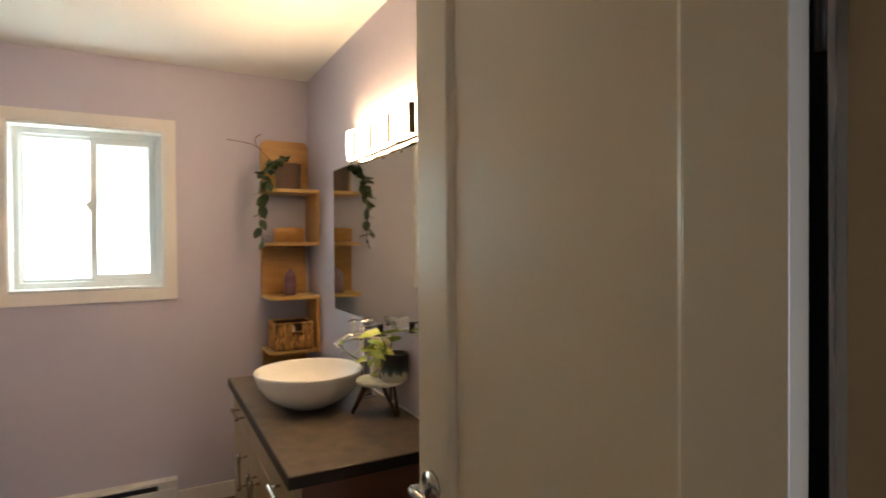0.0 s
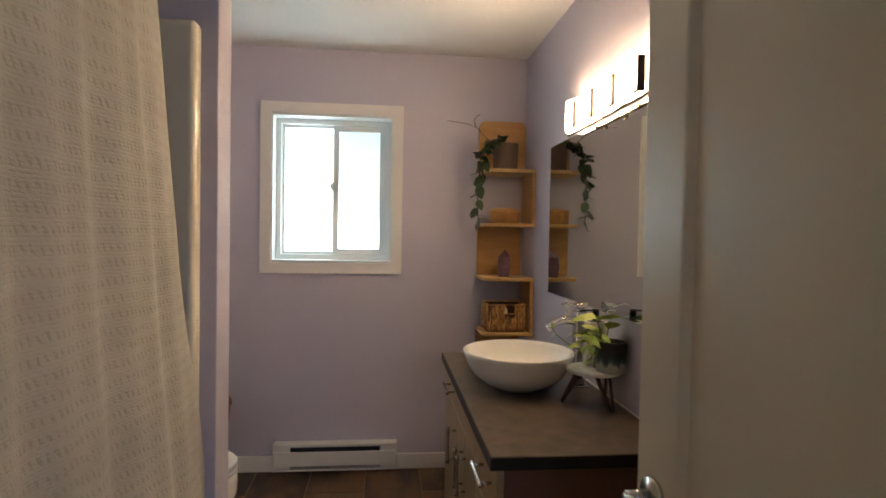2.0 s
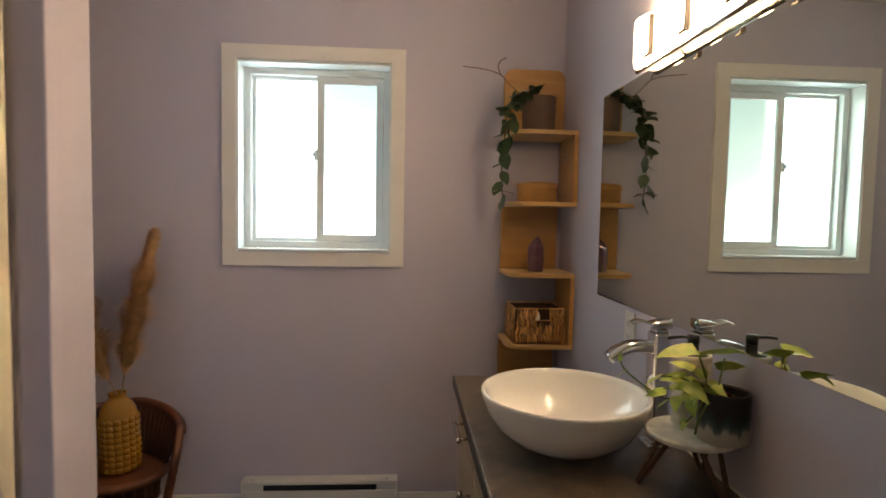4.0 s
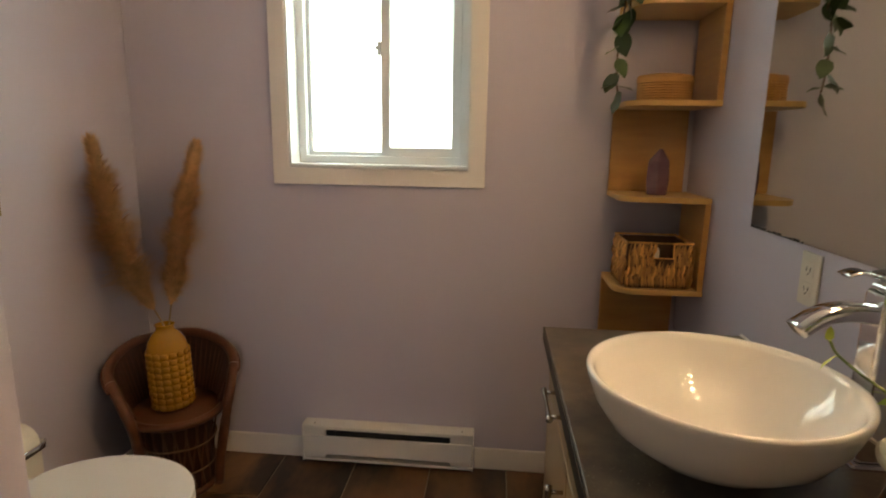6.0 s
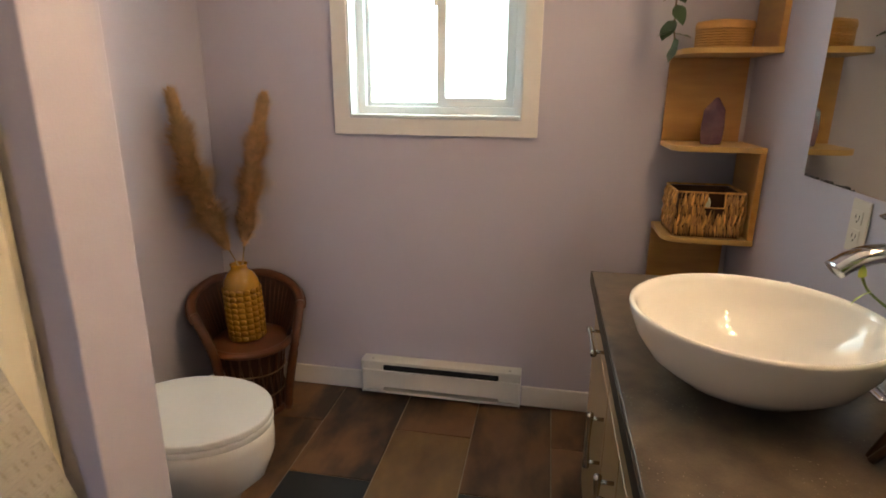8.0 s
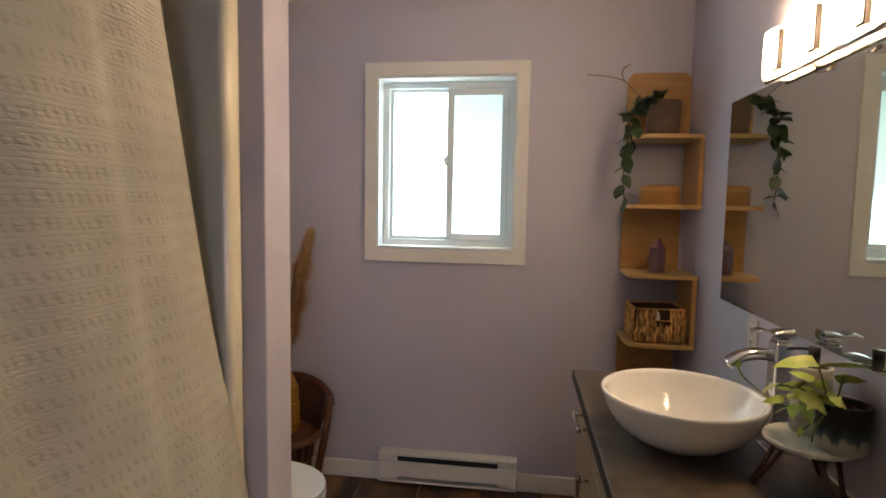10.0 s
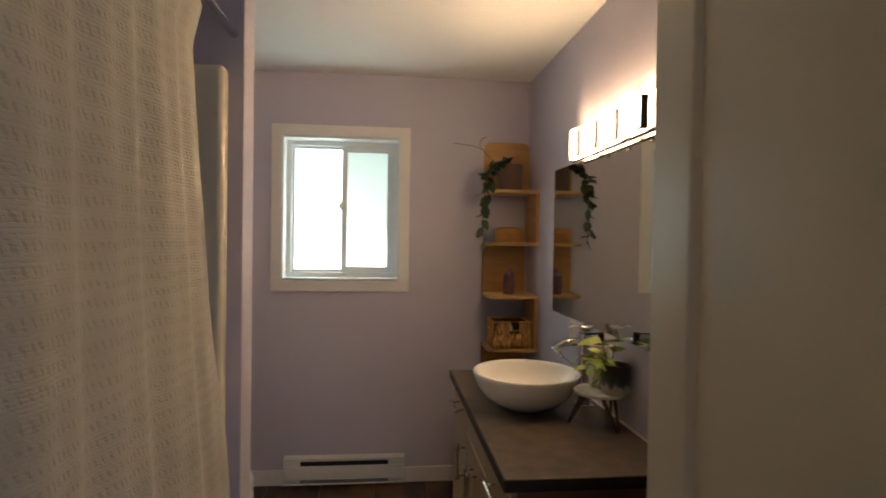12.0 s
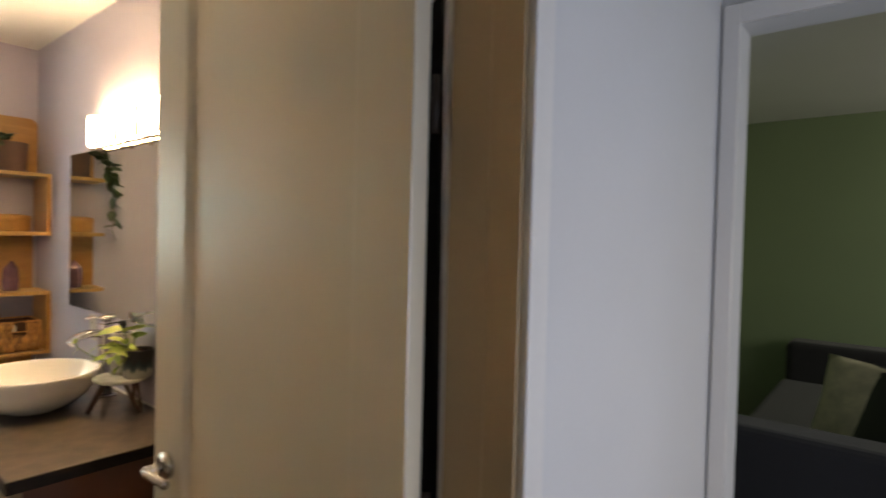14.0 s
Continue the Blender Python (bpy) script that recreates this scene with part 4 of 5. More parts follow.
structure("wall_hall_front", box(-2.6, XL - 0.121, YH, YH + 0.12, 0, H + 0.04), HALL, "white hall wall beside the bathroom", "wall")
structure("ceiling_hall", box(-2.72, HXR + 0.12, -5.02, YH - 0.0005, H + 0.041, H + 0.09), CEILING, "white hall ceiling", "ceiling")
structure("floor_hall", box(-2.72, 5.4, -5.9, YH - 0.0005, -0.05, -0.003), CARPET, "dark wooden hall floor", "floor")
gf = thing("green_room_frame", "white painted casing round the green room doorway", "door frame", kind="structure")
part("casing", box(HXR - 0.016, HXR - 0.001, GY1, GY1 + 0.046, 0, GZ + 0.055, 0.003), WHITE, gf)
part("casing", box(HXR - 0.016, HXR - 0.001, GY0 - 0.052, GY0, 0, GZ + 0.055, 0.003), WHITE, gf)
part("casing", box(HXR - 0.016, HXR - 0.001, GY0, GY1, GZ, GZ + 0.055, 0.003), WHITE, gf)

# ---- green room ----
structure("wall_green_far", box(5.1, 5.2, -5.8, -2.3, 0, H), GREEN, "dim green painted wall", "wall")
structure("wall_green_north", box(HXR + 0.121, 5.1, -2.42, -2.3, 0, H), GREEN, "dim green painted wall behind the sofa", "wall")
structure("wall_green_south", box(HXR + 0.121, 5.1, -5.8, -5.7, 0, H), GREEN, "dim green painted wall", "wall")
structure("ceiling_green", box(HXR + 0.121, 5.2, -5.8, -2.3, H + 0.001, H + 0.05), CEILING, "white ceiling of the green room", "ceiling")
so = thing("sofa", "charcoal grey cloth corner sofa in the green room", "sofa", at=(2.55, -3.05, -0.003))
part("near_back", box(0.0, 0.22, -2.2, 0.08, 0.04, 0.775, 0.05, seg=4), SOFA, so)
part("near_base", box(0.221, 1.0, -2.2, 0.08, 0.04, 0.40, 0.04), SOFA, so)
part("side_base", box(1.001, 2.52, -0.45, 0.08, 0.04, 0.40, 0.04), SOFA, so)
part("seat_cushion", box(0.23, 0.99, -1.3, -0.47, 0.401, 0.53, 0.05, seg=4), SOFA, so)
part("seat_cushion", box(0.23, 2.24, -0.46, 0.075, 0.401, 0.53, 0.05, seg=4), SOFA, so)
part("far_base", box(1.75, 2.52, -1.7, -0.451, 0.04, 0.40, 0.04), SOFA, so)
part("far_back", box(2.25, 2.52, -1.7, 0.05, 0.401, 0.79, 0.05, seg=4), SOFA, so)
part("leg", box(0.05, 0.10, -2.1, -2.05, 0.0, 0.045), BLACK, so)
part("leg", box(2.40, 2.45, 0.0, 0.05, 0.0, 0.045), BLACK, so)


def cushion(w, h, t, n=12):
    """A plump square cushion standing on its lower edge, drawn in at the corners."""
    b = bmesh.new()
    sides = []
    for s in (-1, 1):
        g = []
        for i in range(n + 1):
            row = []
            for j in range(n + 1):
                u, v = 2 * i / n - 1, 2 * j / n - 1
                k = ((1 - u * u) * (1 - v * v)) ** 0.35
                pin = 1 - 0.06 * (1 - abs(u)) * abs(v) ** 3 - 0.06 * (1 - abs(v)) * abs(u) ** 3
                row.append(b.verts.new((u * w / 2 * pin, s * t / 2 * k, h / 2 + v * h / 2 * pin)))
            g.append(row)
        for i in range(n):
            for j in range(n):
                f = (g[i][j], g[i + 1][j], g[i + 1][j + 1], g[i][j + 1])
                b.faces.new(f if s < 0 else f[::-1])
        sides.append(g)
    bmesh.ops.remove_doubles(b, verts=b.verts, dist=0.0005)
    return b


for m_, col, name_, lab in ((pose(3.26, -3.49, 0.53, 20, 0, 62), THROW, "beige_pillow", "beige pillow leaning on the charcoal sofa"), (pose(3.14, -3.62, 0.53, 22, 0, 55), BLACK, "black_pillow", "black pillow leaning on the charcoal sofa"), (pose(3.26, -3.78, 0.53, 26, 0, 3), SOFA, "grey_pillow", "dark grey pillow leaning on the charcoal sofa")):
    cu_ = part(name_, cushion(0.46, 0.44, 0.16), col, None, smooth=True)
    cu_.matrix_basis = m_
    tagged(cu_, lab, "pillow", "pillows on the sofa")


# ---- faucet ----
fa = thing("faucet", "tall chrome single lever faucet beside the vessel sink", "faucet", at=(1.056, -1.168, CT + 0.0005))
part("base_plate", box(-0.032, 0.032, -0.032, 0.032, 0.0, 0.009, 0.004), CHROME, fa)
bm = box(-0.021, 0.021, -0.025, 0.025, 0.009, 0.290, 0.006, seg=3)
box(-0.017, 0.017, -0.019, 0.019, 0.290, 0.300, 0.003, bm=bm)
part("body", bm, CHROME, fa)


def ribbon(line, wide, thick):
    """A flat rounded bar along a line in the x-z plane."""
    b = bmesh.new()
    pr = None
    rings = []
    for i, p in enumerate(line):
        d = (line[min(i + 1, len(line) - 1)] - line[max(i - 1, 0)]).normalized()
        up = Vector((-d.z, 0, d.x))
        up = up if up.z > 0 else -up
        u = i / (len(line) - 1)
        w, t = wide(u), thick(u)
        rings.append([b.verts.new(p + Vector((0, w * math.copysign(abs(math.cos(a)) ** 0.6, math.cos(a)), 0)) + up * t * math.copysign(abs(math.sin(a)) ** 0.6, math.sin(a))) for a in [2 * math.pi * k / 16 for k in range(16)]])
    for p, q in zip(rings, rings[1:]):
        for k in range(16):
            b.faces.new((p[k], p[(k + 1) % 16], q[(k + 1) % 16], q[k]))
    b.faces.new(rings[0][::-1])
    b.faces.new(rings[-1])
    bmesh.ops.recalc_face_normals(b, faces=b.faces[:])
    return b


part("spout", ribbon(arc([(0, 0, 0.245), (-0.028, 0, 0.253), (-0.062, 0, 0.255), (-0.098, 0, 0.245), (-0.130, 0, 0.222)], 6), lambda u: 0.020 + 0.003 * u, lambda u: 0.017 - 0.004 * u), CHROME, fa, smooth=True)
part("lever", ribbon(arc([(0.024, 0, 0.313), (0.0, 0, 0.313), (-0.024, 0, 0.313), (-0.050, 0, 0.320), (-0.070, 0, 0.314)], 6), lambda u: 0.024 - 0.006 * u, lambda u: 0.010 * max(0.0, 1 - 2.0 * u) ** 0.5 + 0.003), CHROME, fa, smooth=True)

# ---- marble stand ----
SX, SY, SZ = 1.029, -1.393, 0.926
ms = thing("marble_stand", "small round white marble stand on splayed hairpin legs", "plant stand", at=(SX, SY, CT))
part("top", lathe([(0, SZ - CT - 0.014), (0.086, SZ - CT - 0.014), (0.091, SZ - CT - 0.011), (0.092, SZ - CT - 0.004), (0.089, SZ - CT), (0, SZ - CT)], 56), MARBLE, ms, smooth=False)
for a in (172, 284, 48):
    c_, s_ = math.cos(radians(a)), math.sin(radians(a))
    foot = Vector((0.108 * c_, 0.108 * s_, 0.005))
    for o in (-1, 1):
        t_ = Vector((0.052 * c_ - o * 0.024 * s_, 0.052 * s_ + o * 0.024 * c_, SZ - CT - 0.0145))
        part("leg", tube([t_, foot + Vector((-o * 0.004 * s_, o * 0.004 * c_, 0))], 0.0055, 8), WALNUT, ms, smooth=True)

# ---- soap pump ----
sp_ = thing("soap_dispenser", "white ceramic soap dispenser with matt black pump", "soap dispenser", at=(1.047, -1.352, SZ + 0.0005))
part("body", lathe([(0, 0), (0.038, 0), (0.040, 0.003), (0.040, 0.150), (0.039, 0.155), (0.036, 0.156), (0.034, 0.152), (0.033, 0.148), (0, 0.148)], 40), mat("speckled_white_ceramic", (0.86, 0.83, 0.76), 0.4, vary=0.04, scale=40, grain=120, dark=(0.55, 0.50, 0.43), amount=0.22, bump=0.05), sp_, smooth=True)
part("cap", lathe([(0.030, 0.1485), (0.030, 0.154), (0.012, 0.156), (0.012, 0.176), (0.009, 0.178), (0, 0.178)], 28), BLACK, sp_, "matt black pump cap", True)
bm = tube([(0, 0, 0.178), (0, 0, 0.198)], 0.0125, 18)
tube([(0, 0, 0.192), (-0.035, 0, 0.193), (-0.058, 0, 0.190)], 0.0035, 8, bm=bm)
part("pump", bm, BLACK, sp_, "matt black pump head", True)

# ---- dripped glaze pot with pothos ----
gz = bpy.data.materials.new("dripped_dark_glaze")
gz.use_nodes = True
nt = gz.node_tree
b = nt.nodes["Principled BSDF"]
b.inputs["Roughness"].default_value = 0.28
tc, sp, no, ad, rp = (nt.nodes.new("ShaderNode" + k) for k in ("TexCoord", "SeparateXYZ", "TexNoise", "Math", "ValToRGB"))
mp = nt.nodes.new("ShaderNodeMapping")
mp.inputs["Scale"].default_value = (1, 1, 0.12)
nt.links.new(tc.outputs["Object"], sp.inputs[0])
nt.links.new(tc.outputs["Object"], mp.inputs["Vector"])
nt.links.new(mp.outputs[0], no.inputs["Vector"])
no.inputs["Scale"].default_value, no.inputs["Detail"].default_value = 75, 2
ad.operation = "MULTIPLY_ADD"
ad.inputs[1].default_value = 0.05
nt.links.new(no.outputs["Fac"], ad.inputs[0])
nt.links.new(sp.outputs["Z"], ad.inputs[2])
mr = nt.nodes.new("ShaderNodeMapRange")
mr.inputs["From Min"].default_value, mr.inputs["From Max"].default_value = 0.0, 0.13
nt.links.new(ad.outputs[0], mr.inputs["Value"])
rp.color_ramp.interpolation = "LINEAR"
e = rp.color_ramp.elements
e[0].position, e[0].color = 0.40, (0.42, 0.40, 0.34, 1)
e[1].position, e[1].color = 0.47, (0.07, 0.10, 0.10, 1)
k = e.new(0.58)
k.color = (0.010, 0.030, 0.034, 1)
k = e.new(0.72)
k.color = (0.014, 0.010, 0.009, 1)
nt.links.new(mr.outputs[0], rp.inputs["Fac"])
nt.links.new(rp.outputs["Color"], b.inputs["Base Color"])
PX, PY = 1.066, -1.445
pt = thing("plant_pot", "ceramic pot with dark dripping glaze over a pale foot", "plant pot", at=(PX, PY, SZ + 0.0005))
part("pot", lathe([(0, 0), (0.045, 0), (0.048, 0.003), (0.050, 0.02), (0.0515, 0.098), (0.0505, 0.103), (0.0475, 0.103), (0.0460, 0.097), (0.044, 0.060), (0, 0.060)], 48), gz, pt, smooth=True)
part("soil", lathe([(0, 0.090), (0.03, 0.089), (0.0455, 0.085)], 28), SOIL, pt, "dark potting soil")

po = thing("pothos_plant", "trailing lime green pothos growing in the glazed pot", "plant", at=(PX, PY, SZ))


def put_leaf(parent, at, out, size, roll=0.0, material=None, heart=True, curl=0.3, wide=0.72, name="leaf"):
    lf = part(name, leaf(size, size * wide, 0.18, curl, 7, heart), material, parent, smooth=True)
    x = Vector(out).normalized()
    up = Vector((0, 0, 1)) if abs(x.z) < 0.95 else Vector((0, 1, 0))
    y = up.cross(x).normalized()
    z = x.cross(y)
    lf.matrix_basis = Matrix.Translation(at) @ Matrix((x, y, z)).transposed().to_4x4() @ Matrix.Rotation(radians(roll), 4, "X")
    return lf


def world_line(pts):
    return [Vector((x - PX, y - PY, z - SZ)) for x, y, z in pts]


for pts in (
    [(1.040, -1.43, 1.008), (1.02, -1.42, 1.04), (1.005, -1.40, 1.005), (0.985, -1.36, 0.985), (0.955, -1.32, 1.000), (0.925, -1.285, 1.025), (0.915, -1.275, 1.045)],
    [(1.04, -1.44, 1.005), (1.032, -1.43, 1.06), (1.020, -1.42, 1.105)],
    [(1.035, -1.45, 1.005), (1.02, -1.46, 1.02), (1.005, -1.45, 0.985), (0.992, -1.43, 0.955), (1.0, -1.40, 0.945)],
    [(1.038, -1.455, 1.005), (1.015, -1.475, 1.012), (1.000, -1.47, 0.975), (1.004, -1.455, 0.945), (1.012, -1.44, 0.938)],
    [(1.03, -1.44, 1.005), (1.01, -1.45, 1.035), (0.985, -1.43, 1.050), (0.945, -1.42, 1.052)],
    [(1.045, -1.46, 1.005), (1.04, -1.47, 1.05), (1.055, -1.46, 1.10)],
):
    part("stem", tube(arc(world_line(pts), 6), 0.0021, 6), VINE, po, smooth=True)
for at, out, size, roll in (
    ((0.925, -1.285, 1.025), (-0.9, 0.1, -0.35), 0.036, 20), ((0.916, -1.276, 1.045), (-0.2, 0.2, 0.9), 0.026, 0),
    ((0.985, -1.365, 1.00), (-0.8, 0.4, -0.05), 0.058, -30), ((1.0, -1.40, 1.03), (-0.7, -0.5, 0.25), 0.070, 25),
    ((1.02, -1.41, 1.06), (-0.6, 0.5, 0.45), 0.062, -20), ((1.01, -1.42, 1.02), (-0.5, -0.8, -0.1), 0.075, 35),
    ((1.020, -1.420, 1.104), (-0.95, 0.05, 0.14), 0.100, -22), ((1.045, -1.45, 1.075), (0.55, -0.45, 0.45), 0.070, -50),
    ((1.03, -1.44, 1.04), (0.1, -0.9, 0.1), 0.060, 40), ((1.0, -1.39, 1.0), (-0.6, -0.7, 0.0), 0.066, 20),
    ((1.02, -1.43, 1.05), (0.55, 0.4, 0.5), 0.055, 30), ((1.005, -1.41, 1.045), (-0.9, 0.2, 0.1), 0.064, -35), ((0.995, -1.38, 1.01), (-0.75, -0.1, 0.35), 0.050, 30), ((1.015, -1.44, 1.03), (-0.6, -0.75, 0.1), 0.058, -20), ((1.03, -1.45, 1.03), (0.3, -0.9, -0.2), 0.046, 20), ((0.998, -1.43, 0.965), (-0.7, -0.5, -0.4), 0.034, 0), ((0.97, -1.345, 0.99), (-0.6, 0.5, 0.4), 0.040, 25), ((1.035, -1.46, 1.045), (-0.2, -0.95, 0.15), 0.048, 10),
    ((1.022, -1.43, 1.04), (-0.95, -0.1, -0.1), 0.056, 15), ((1.012, -1.40, 1.025), (-0.8, -0.4, 0.2), 0.052, -40), ((1.020, -1.425, 1.092), (0.80, -0.20, 0.48), 0.108, -30), ((1.005, -1.425, 1.0), (-0.3, -0.8, -0.3), 0.045, 30), ((1.025, -1.45, 1.02), (-0.8, -0.3, 0.1), 0.060, 45), ((0.99, -1.375, 0.985), (-0.9, 0.2, -0.2), 0.044, 10), ((0.955, -1.42, 1.055), (-0.95, 0.0, -0.1), 0.060, 15), ((0.985, -1.43, 1.050), (-0.5, -0.4, 0.45), 0.070, 40), ((0.985, -1.43, 1.045), (0.3, -0.8, -0.15), 0.078, 25), ((1.000, -1.44, 1.045), (0.75, -0.5, 0.1), 0.062, -30),
):
    put_leaf(po, (at[0] - PX, at[1] - PY, at[2] - SZ), out, size * 0.80, roll, LEAF_LIME, curl=0.42, wide=0.62)
bm = tube(arc(world_line([(1.06, -1.45, 1.005), (1.058, -1.455, 1.03), (1.066, -1.462, 1.028)]), 5), 0.003, 6)
tube(arc(world_line([(1.066, -1.44, 1.005), (1.075, -1.448, 1.022), (1.083, -1.45, 1.016)]), 5), 0.0025, 6, bm=bm)
part("dry_stub", bm, mat("dry_red_stub", (0.12, 0.04, 0.02), 0.8), po, "dry red-brown stem stubs")

# ---- things on the corner shelf ----
T3, T2, T1, T0 = 1.7397, 1.4437, 1.1437, 0.8417
cp = thing("clay_pot", "grey-brown clay pot on a saucer on the top shelf", "plant pot", at=(0.972, -0.140, T3))
part("saucer", lathe([(0, 0.0003), (0.070, 0.0003), (0.078, 0.010), (0.075, 0.011), (0.069, 0.005), (0, 0.005)], 40), CLAY, cp, smooth=True)
part("pot", lathe([(0, 0.006), (0.066, 0.006), (0.068, 0.009), (0.0735, 0.146), (0.0725, 0.149), (0.0685, 0.149), (0.067, 0.144), (0.065, 0.12), (0, 0.12)], 40), CLAY, cp, smooth=True)
part("soil", lathe([(0, 0.136), (0.045, 0.135), (0.0662, 0.132)], 28), SOIL, cp)
hy = thing("trailing_plant", "dark green trailing plant hanging from the clay pot", "plant", at=(0, 0, T3))
rng = random.Random(11)
main = arc([(0.965, -0.165, 1.885), (0.925, -0.19, 1.912), (0.868, -0.205, 1.875), (0.828, -0.21, 1.825), (0.818, -0.215, 1.75), (0.812, -0.215, 1.67), (0.805, -0.21, 1.58), (0.808, -0.21, 1.50), (0.812, -0.21, 1.47)], 8)
off = Vector((0, 0, -T3))
part("stem", tube([p + off for p in main], 0.003, 6), TWIG, hy, smooth=True)
second = arc([(0.96, -0.16, 1.885), (0.90, -0.20, 1.90), (0.845, -0.215, 1.86), (0.832, -0.22, 1.78), (0.83, -0.22, 1.70)], 8)
part("stem", tube([p + off for p in second], 0.0028, 6), TWIG, hy, smooth=True)
twig = arc([(0.885, -0.20, 1.885), (0.835, -0.20, 1.925), (0.795, -0.20, 1.965), (0.735, -0.20, 1.985), (0.635, -0.20, 1.996)], 6)
bm = tube([p + off for p in twig], 0.0018, 6)
tube([p + off for p in arc([(0.795, -0.20, 1.965), (0.782, -0.20, 2.0), (0.795, -0.20, 2.025), (0.815, -0.20, 2.036)], 5)], 0.0022, 6, bm=bm)
part("twig", bm, TWIG, hy, "bare brown twig", True)
for f, out, size, roll in (
    (0.04, (-0.5, -0.5, 0.5), 0.060, 0), (0.10, (0.6, -0.6, 0.35), 0.058, 20), (0.16, (-0.3, -0.9, -0.2), 0.066, 10), (0.22, (0.5, -0.7, -0.3), 0.062, 30),
    (0.28, (-0.6, -0.4, -0.7), 0.070, 0), (0.34, (0.2, -0.8, -0.5), 0.060, 0), (0.40, (-0.9, -0.2, 0.2), 0.052, 20), (0.46, (-0.4, -0.3, -0.9), 0.078, 60),
    (0.52, (0.3, -0.5, -0.9), 0.074, -40), (0.58, (-0.2, -0.5, -0.85), 0.076, 20), (0.66, (0.15, -0.3, -0.95), 0.072, 60), (0.72, (-0.75, -0.3, -0.35), 0.046, 0),
    (0.78, (0.35, -0.3, -0.8), 0.060, 30), (0.84, (-0.5, -0.3, -0.75), 0.066, -20), (0.92, (-0.85, -0.3, -0.1), 0.052, 10), (0.93, (0.9, -0.3, -0.15), 0.050, 0), (0.99, (-0.1, -0.3, -1.0), 0.072, 70)):
    p = main[int(f * (len(main) - 1))]
    put_leaf(hy, p + off, out, size * 1.12, roll, LEAF_DARK, heart=False, wide=0.70, curl=0.12)
for f, out, size, roll in ((0.1, (0.3, -0.8, 0.5), 0.062, 10), (0.35, (-0.8, -0.5, -0.3), 0.058, 0), (0.55, (0.6, -0.7, -0.2), 0.055, 0), (0.75, (0.3, -0.6, -0.8), 0.070, 20), (0.98, (-0.2, -0.5, -0.9), 0.075, 30)):
    p = second[int(f * (len(second) - 1))]
    put_leaf(hy, p + off, out, size * 1.12, roll, LEAF_DARK, heart=False, wide=0.70, curl=0.12)
for i in range(12):
    line = main if i % 3 else second
    f = rng.uniform(0.18, 0.72) if i < 15 else rng.uniform(0.3, 0.95)
    p = line[int(f * (len(line) - 1))]
    out = (rng.uniform(-0.75, 0.65), rng.uniform(-0.9, -0.2), rng.uniform(-1.0, -0.15))
    put_leaf(hy, p + off, out, rng.uniform(0.052, 0.074), rng.uniform(-50, 50), LEAF_DARK, heart=False, wide=rng.uniform(0.6, 0.75), curl=0.15)
p = twig[3]
put_leaf(hy, p + off, (-0.5, -0.2, -0.85), 0.075, 60, LEAF_DARK, heart=False, wide=0.26)

wb = thing("wicker_box", "oval honey-coloured wicker box with lid on the shelf", "box", at=(0.972, -0.150, T2))
part("box", lathe([(0, 0.0005), (0.078, 0.0005), (0.081, 0.004), (0.083, 0.056), (0, 0.056)], 44, sx=1.0, sy=0.8), WICKER, wb, smooth=False)
for i in range(7):
    part("cane", tube([(0.0835 * math.cos(radians(a)), 0.8 * 0.0835 * math.sin(radians(a)), 0.006 + i * 0.0078 + 0.0009 * (-1) ** (a // 8)) for a in range(0, 361, 8)], 0.0032, 5), WICKER, wb)
part("lid", lathe([(0, 0.0565), (0.0865, 0.0565), (0.088, 0.060), (0.088, 0.072), (0.084, 0.080), (0.05, 0.086), (0, 0.087)], 44, sx=1.0, sy=0.8), WICKER, wb, smooth=False)

cr = thing("crystal_point", "purple amethyst crystal point standing on the shelf", "crystal", at=(0.975, -0.150, T1))
bm = bmesh.new()
rr = [bm.verts.new((r * math.cos(a), 0.85 * r * math.sin(a), z)) for z, r in ((0.0005, 0.036), (0.05, 0.041), (0.112, 0.037)) for a in [math.radians(60 * k + 15) for k in range(6)]]
tip = bm.verts.new((0.004, 0, 0.158))
for lv_ in range(2):
    for k in range(6):
        bm.faces.new((rr[lv_ * 6 + k], rr[lv_ * 6 + (k + 1) % 6], rr[lv_ * 6 + 6 + (k + 1) % 6], rr[lv_ * 6 + 6 + k]))
for k in range(6):
    bm.faces.new((rr[12 + k], rr[12 + (k + 1) % 6], tip))
bm.faces.new(rr[:6][::-1])
bmesh.ops.bevel(bm, geom=bm.edges[:], offset=0.0025, segments=1, affect="EDGES", profile=0.5)
part("crystal", bm, AMETHYST, cr)

bk = thing("woven_basket", "rectangular woven water hyacinth basket with cut-out grips", "basket", at=(0.978, -0.138, T0))
W2, D2, BH = 0.104, 0.095, 0.152
bm = box(-W2 + 0.008, W2 - 0.008, -D2 + 0.008, D2 - 0.008, 0.0005, 0.006)
for x0, x1, y0, y1 in ((-W2 + 0.004, -W2 + 0.010, -D2 + 0.004, D2 - 0.004), (W2 - 0.010, W2 - 0.004, -D2 + 0.004, D2 - 0.004), (-W2 + 0.010, W2 - 0.010, D2 - 0.010, D2 - 0.004)):
    box(x0, x1, y0, y1, 0.006, BH - 0.004, bm=bm)
box(-W2 + 0.010, W2 - 0.010, -D2 + 0.004, -D2 + 0.010, 0.006, BH - 0.050, bm=bm)
box(-W2 + 0.010, -0.018, -D2 + 0.004, -D2 + 0.010, BH - 0.050, BH - 0.004, bm=bm)
box(0.048, W2 - 0.010, -D2 + 0.004, -D2 + 0.010, BH - 0.050, BH - 0.004, bm=bm)
part("lining", bm, mat("dark_basket_lining", (0.09, 0.045, 0.025), 0.9), bk, "dark basket inside")


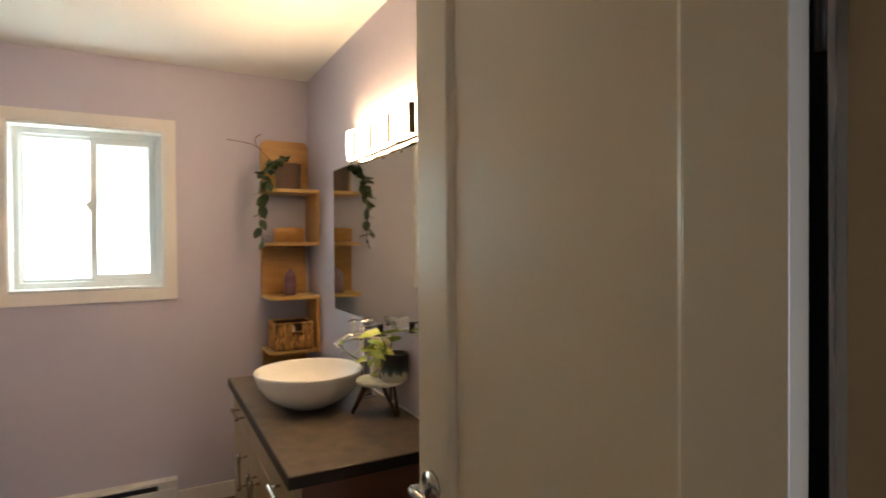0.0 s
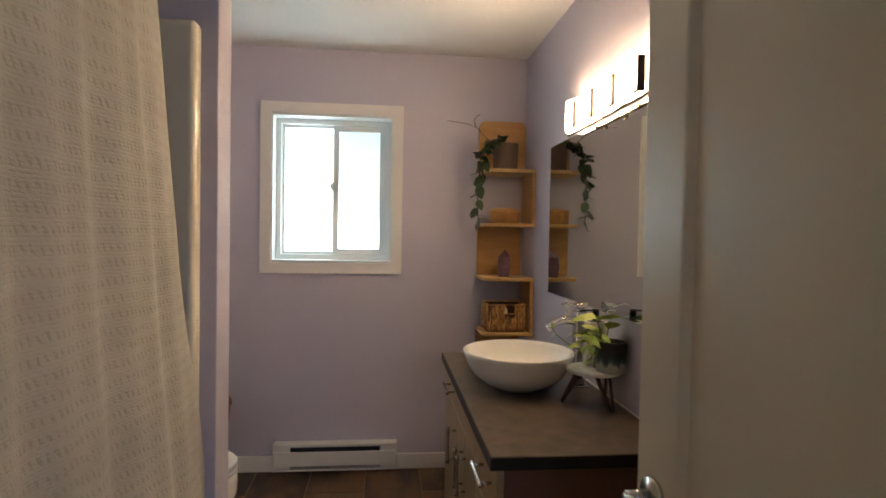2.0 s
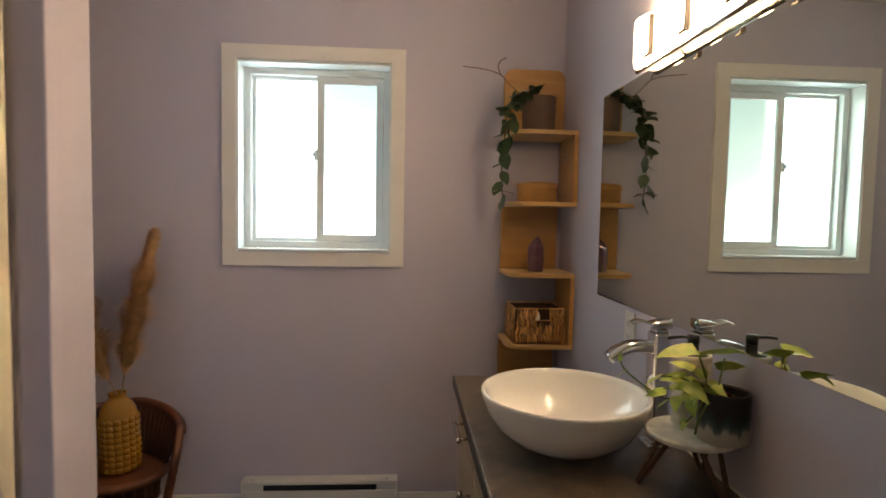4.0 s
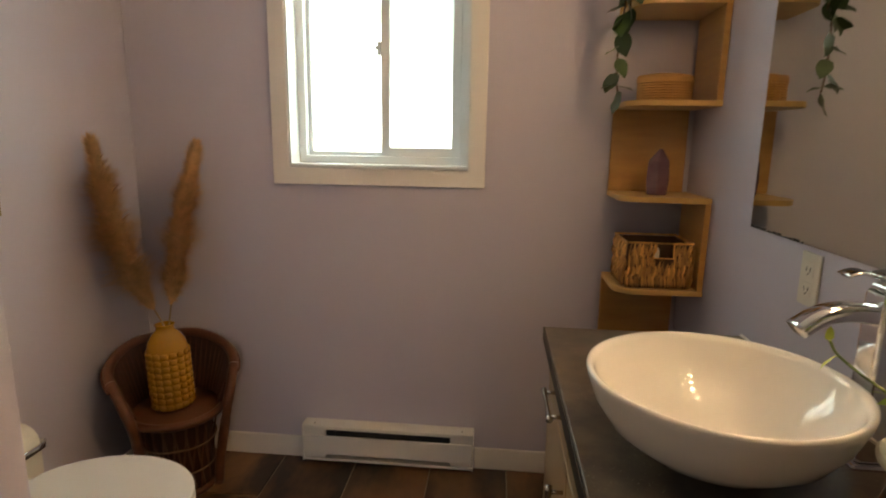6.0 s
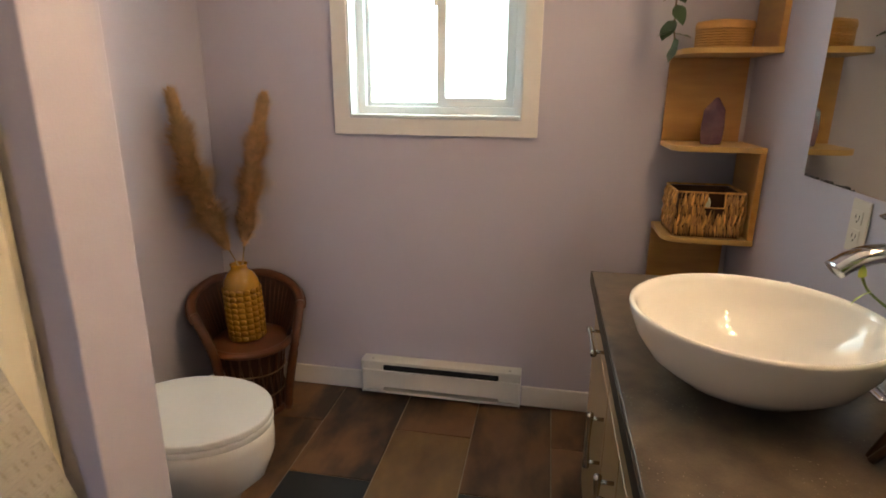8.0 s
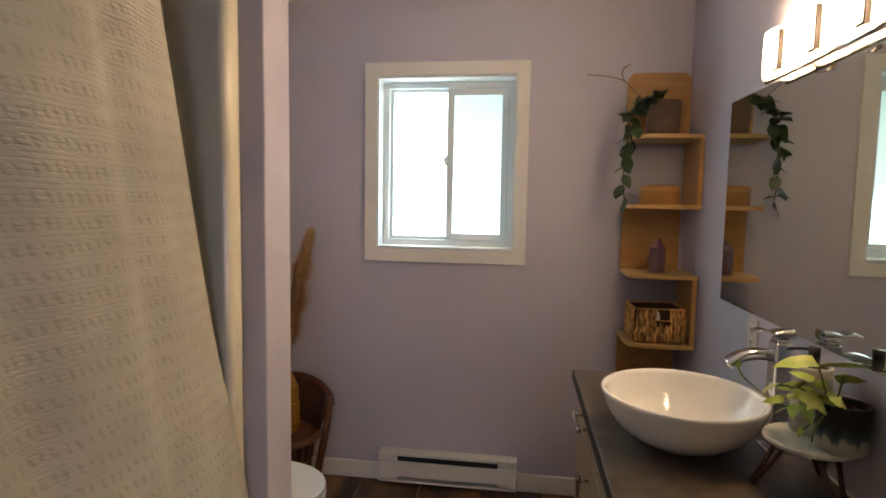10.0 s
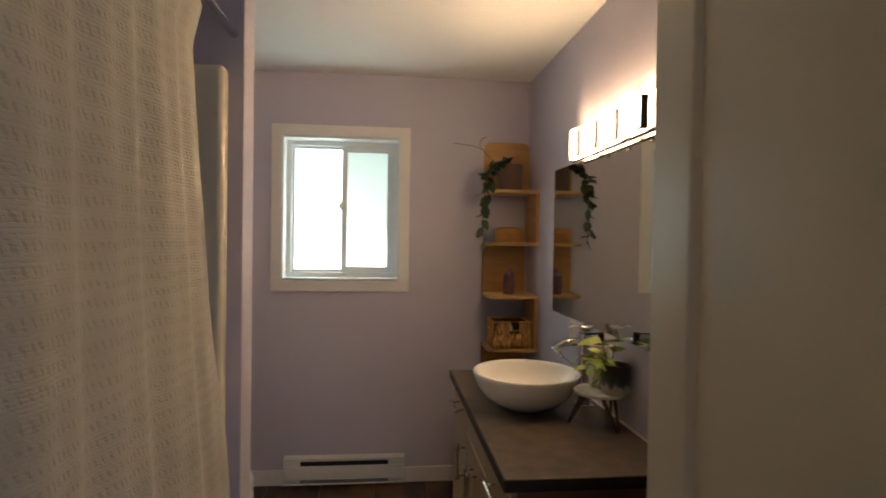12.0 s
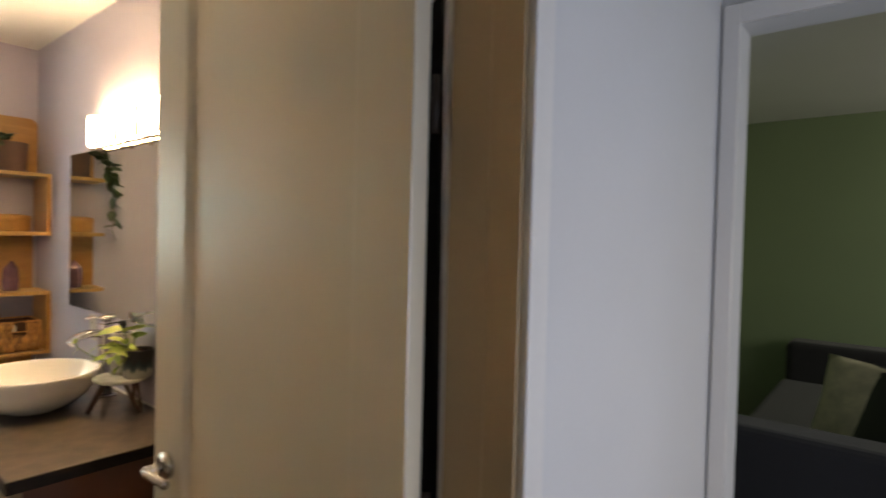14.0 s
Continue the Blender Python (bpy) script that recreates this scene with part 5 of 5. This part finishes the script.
def strands(p0, p1, n, hole=None):
    """Fat plaited strands up one side of the basket."""
    a_, b_ = Vector(p0), Vector(p1)
    d_ = (b_ - a_).normalized()
    nrm = Vector((d_.y, -d_.x, 0))
    for i in range(n):
        for r in range(4):
            u = (i + 0.5 + (0.5 if r % 2 else 0)) / (n + 0.5)
            c_ = a_.lerp(b_, min(0.99, u))
            z0 = max(0.001, r * 0.036 - 0.004 + rng.uniform(-0.006, 0.006))
            z1 = z0 + rng.uniform(0.046, 0.064)
            if z1 > BH:
                z1 = BH
            if hole and hole[0] < (c_ - a_).length < hole[1] and z1 > BH - 0.048:
                continue
            lean = d_ * rng.uniform(-0.005, 0.005) + d_ * (0.007 if r % 2 else -0.007)
            q0, q1 = c_ + Vector((0, 0, z0)) + nrm * 0.002, c_ + lean + Vector((0, 0, z1)) + nrm * 0.002
            m_ = q0.lerp(q1, 0.5) + nrm * rng.uniform(0.001, 0.006)
            w_ = rng.uniform(0.0040, 0.0060)
            part("strand", tube([q0, q0.lerp(m_, 0.6), m_, q1.lerp(m_, 0.6), q1], 0.006, 6, taper=[0.001, w_ * 0.8, w_, w_ * 0.7, 0.001], flat=0.9), SEAGRASS, bk, smooth=True)


strands((-W2, -D2, 0), (W2, -D2, 0), 27, (0.088, 0.150))
strands((-W2, D2, 0), (-W2, -D2, 0), 22)
strands((W2, -D2, 0), (W2, D2, 0), 10)
part("rim", tube([(-W2, D2, BH), (-W2, -D2, BH), (-0.016, -D2, BH)], 0.004, 6), SEAGRASS, bk)
part("rim", tube([(0.046, -D2, BH), (W2, -D2, BH), (W2, D2, BH), (-W2, D2, BH)], 0.004, 6), SEAGRASS, bk)
part("rim", tube([(-0.018, -D2, BH), (0.048, -D2, BH)], 0.0028, 6), SEAGRASS, bk)
part("rim", tube([(-0.016, -D2, BH), (-0.016, -D2, BH - 0.05), (0.046, -D2, BH - 0.05), (0.046, -D2, BH)], 0.003, 6), SEAGRASS, bk)
rl = thing("paper_bundle", "small pale bundle lying inside the woven basket", "bundle", at=(0.965, -0.195, T0 + 0.0065))
part("roll", lathe([(0, 0), (0.020, 0), (0.024, 0.01), (0.024, 0.11), (0.018, 0.125), (0, 0.128)], 20), PLATE, rl, smooth=True)

# ---- outlet ----
ol = thing("wall_outlet", "ivory double power outlet below the mirror", "outlet", at=(XR, -0.838, 1.030))
part("cover_plate", box(-0.006, -0.001, -0.036, 0.036, -0.058, 0.058, 0.002), PLATE, ol)
for s in (-1, 1):
    soc = part("socket", box(-0.0085, -0.0062, -0.017, 0.017, s * 0.021 - 0.015, s * 0.021 + 0.015, 0.001), PLATE, ol)
    bm = box(-0.0092, -0.0087, -0.008, -0.006, s * 0.021 - 0.004, s * 0.021 + 0.006)
    box(-0.0092, -0.0087, 0.006, 0.008, s * 0.021 - 0.004, s * 0.021 + 0.006, bm=bm)
    box(-0.0092, -0.0087, -0.002, 0.002, s * 0.021 - 0.011, s * 0.021 - 0.007, bm=bm)
    part("slots", bm, DARK, soc)

# ---- floor ----
fl = structure("floor", box(XL - 0.1, XR + 0.1, YH, 0.05, -0.05, -0.0035), GROUT, "floor of brown and charcoal slate tiles with pale joints", "floor")
TW, TL = 0.3075, 0.61
first = -0.095 - 3 * TW
tile_meshes = {}
n = 0
for c in range(7):
    x0 = first + c * TW
    off = -0.60 if c % 2 == 0 else -0.285
    for r in range(-2, 7):
        y1 = off - (r - 1) * TL - TL
        y0 = y1 - TL
        a, b_ = max(y0, YH + 0.001), min(y1, -0.003)
        p, q = max(x0, XL - 0.02), min(x0 + TW, XR + 0.02)
        if b_ - a < 0.02 or q - p < 0.02:
            continue
        bm = box(p + 0.002, q - 0.002, a + 0.002, b_ - 0.002, -0.012, 0.0, 0.0015, seg=1)
        dark = (c == 2 and abs(y1 + 0.60) < 0.02) or (c == 4 and abs(y1 + 0.60) < 0.02)
        olive = c == 3 and abs(y1 + 0.285) < 0.02
        part("tile", bm, SLATE_DARK if dark else SLATE_OLIVE if olive else SLATE, fl)
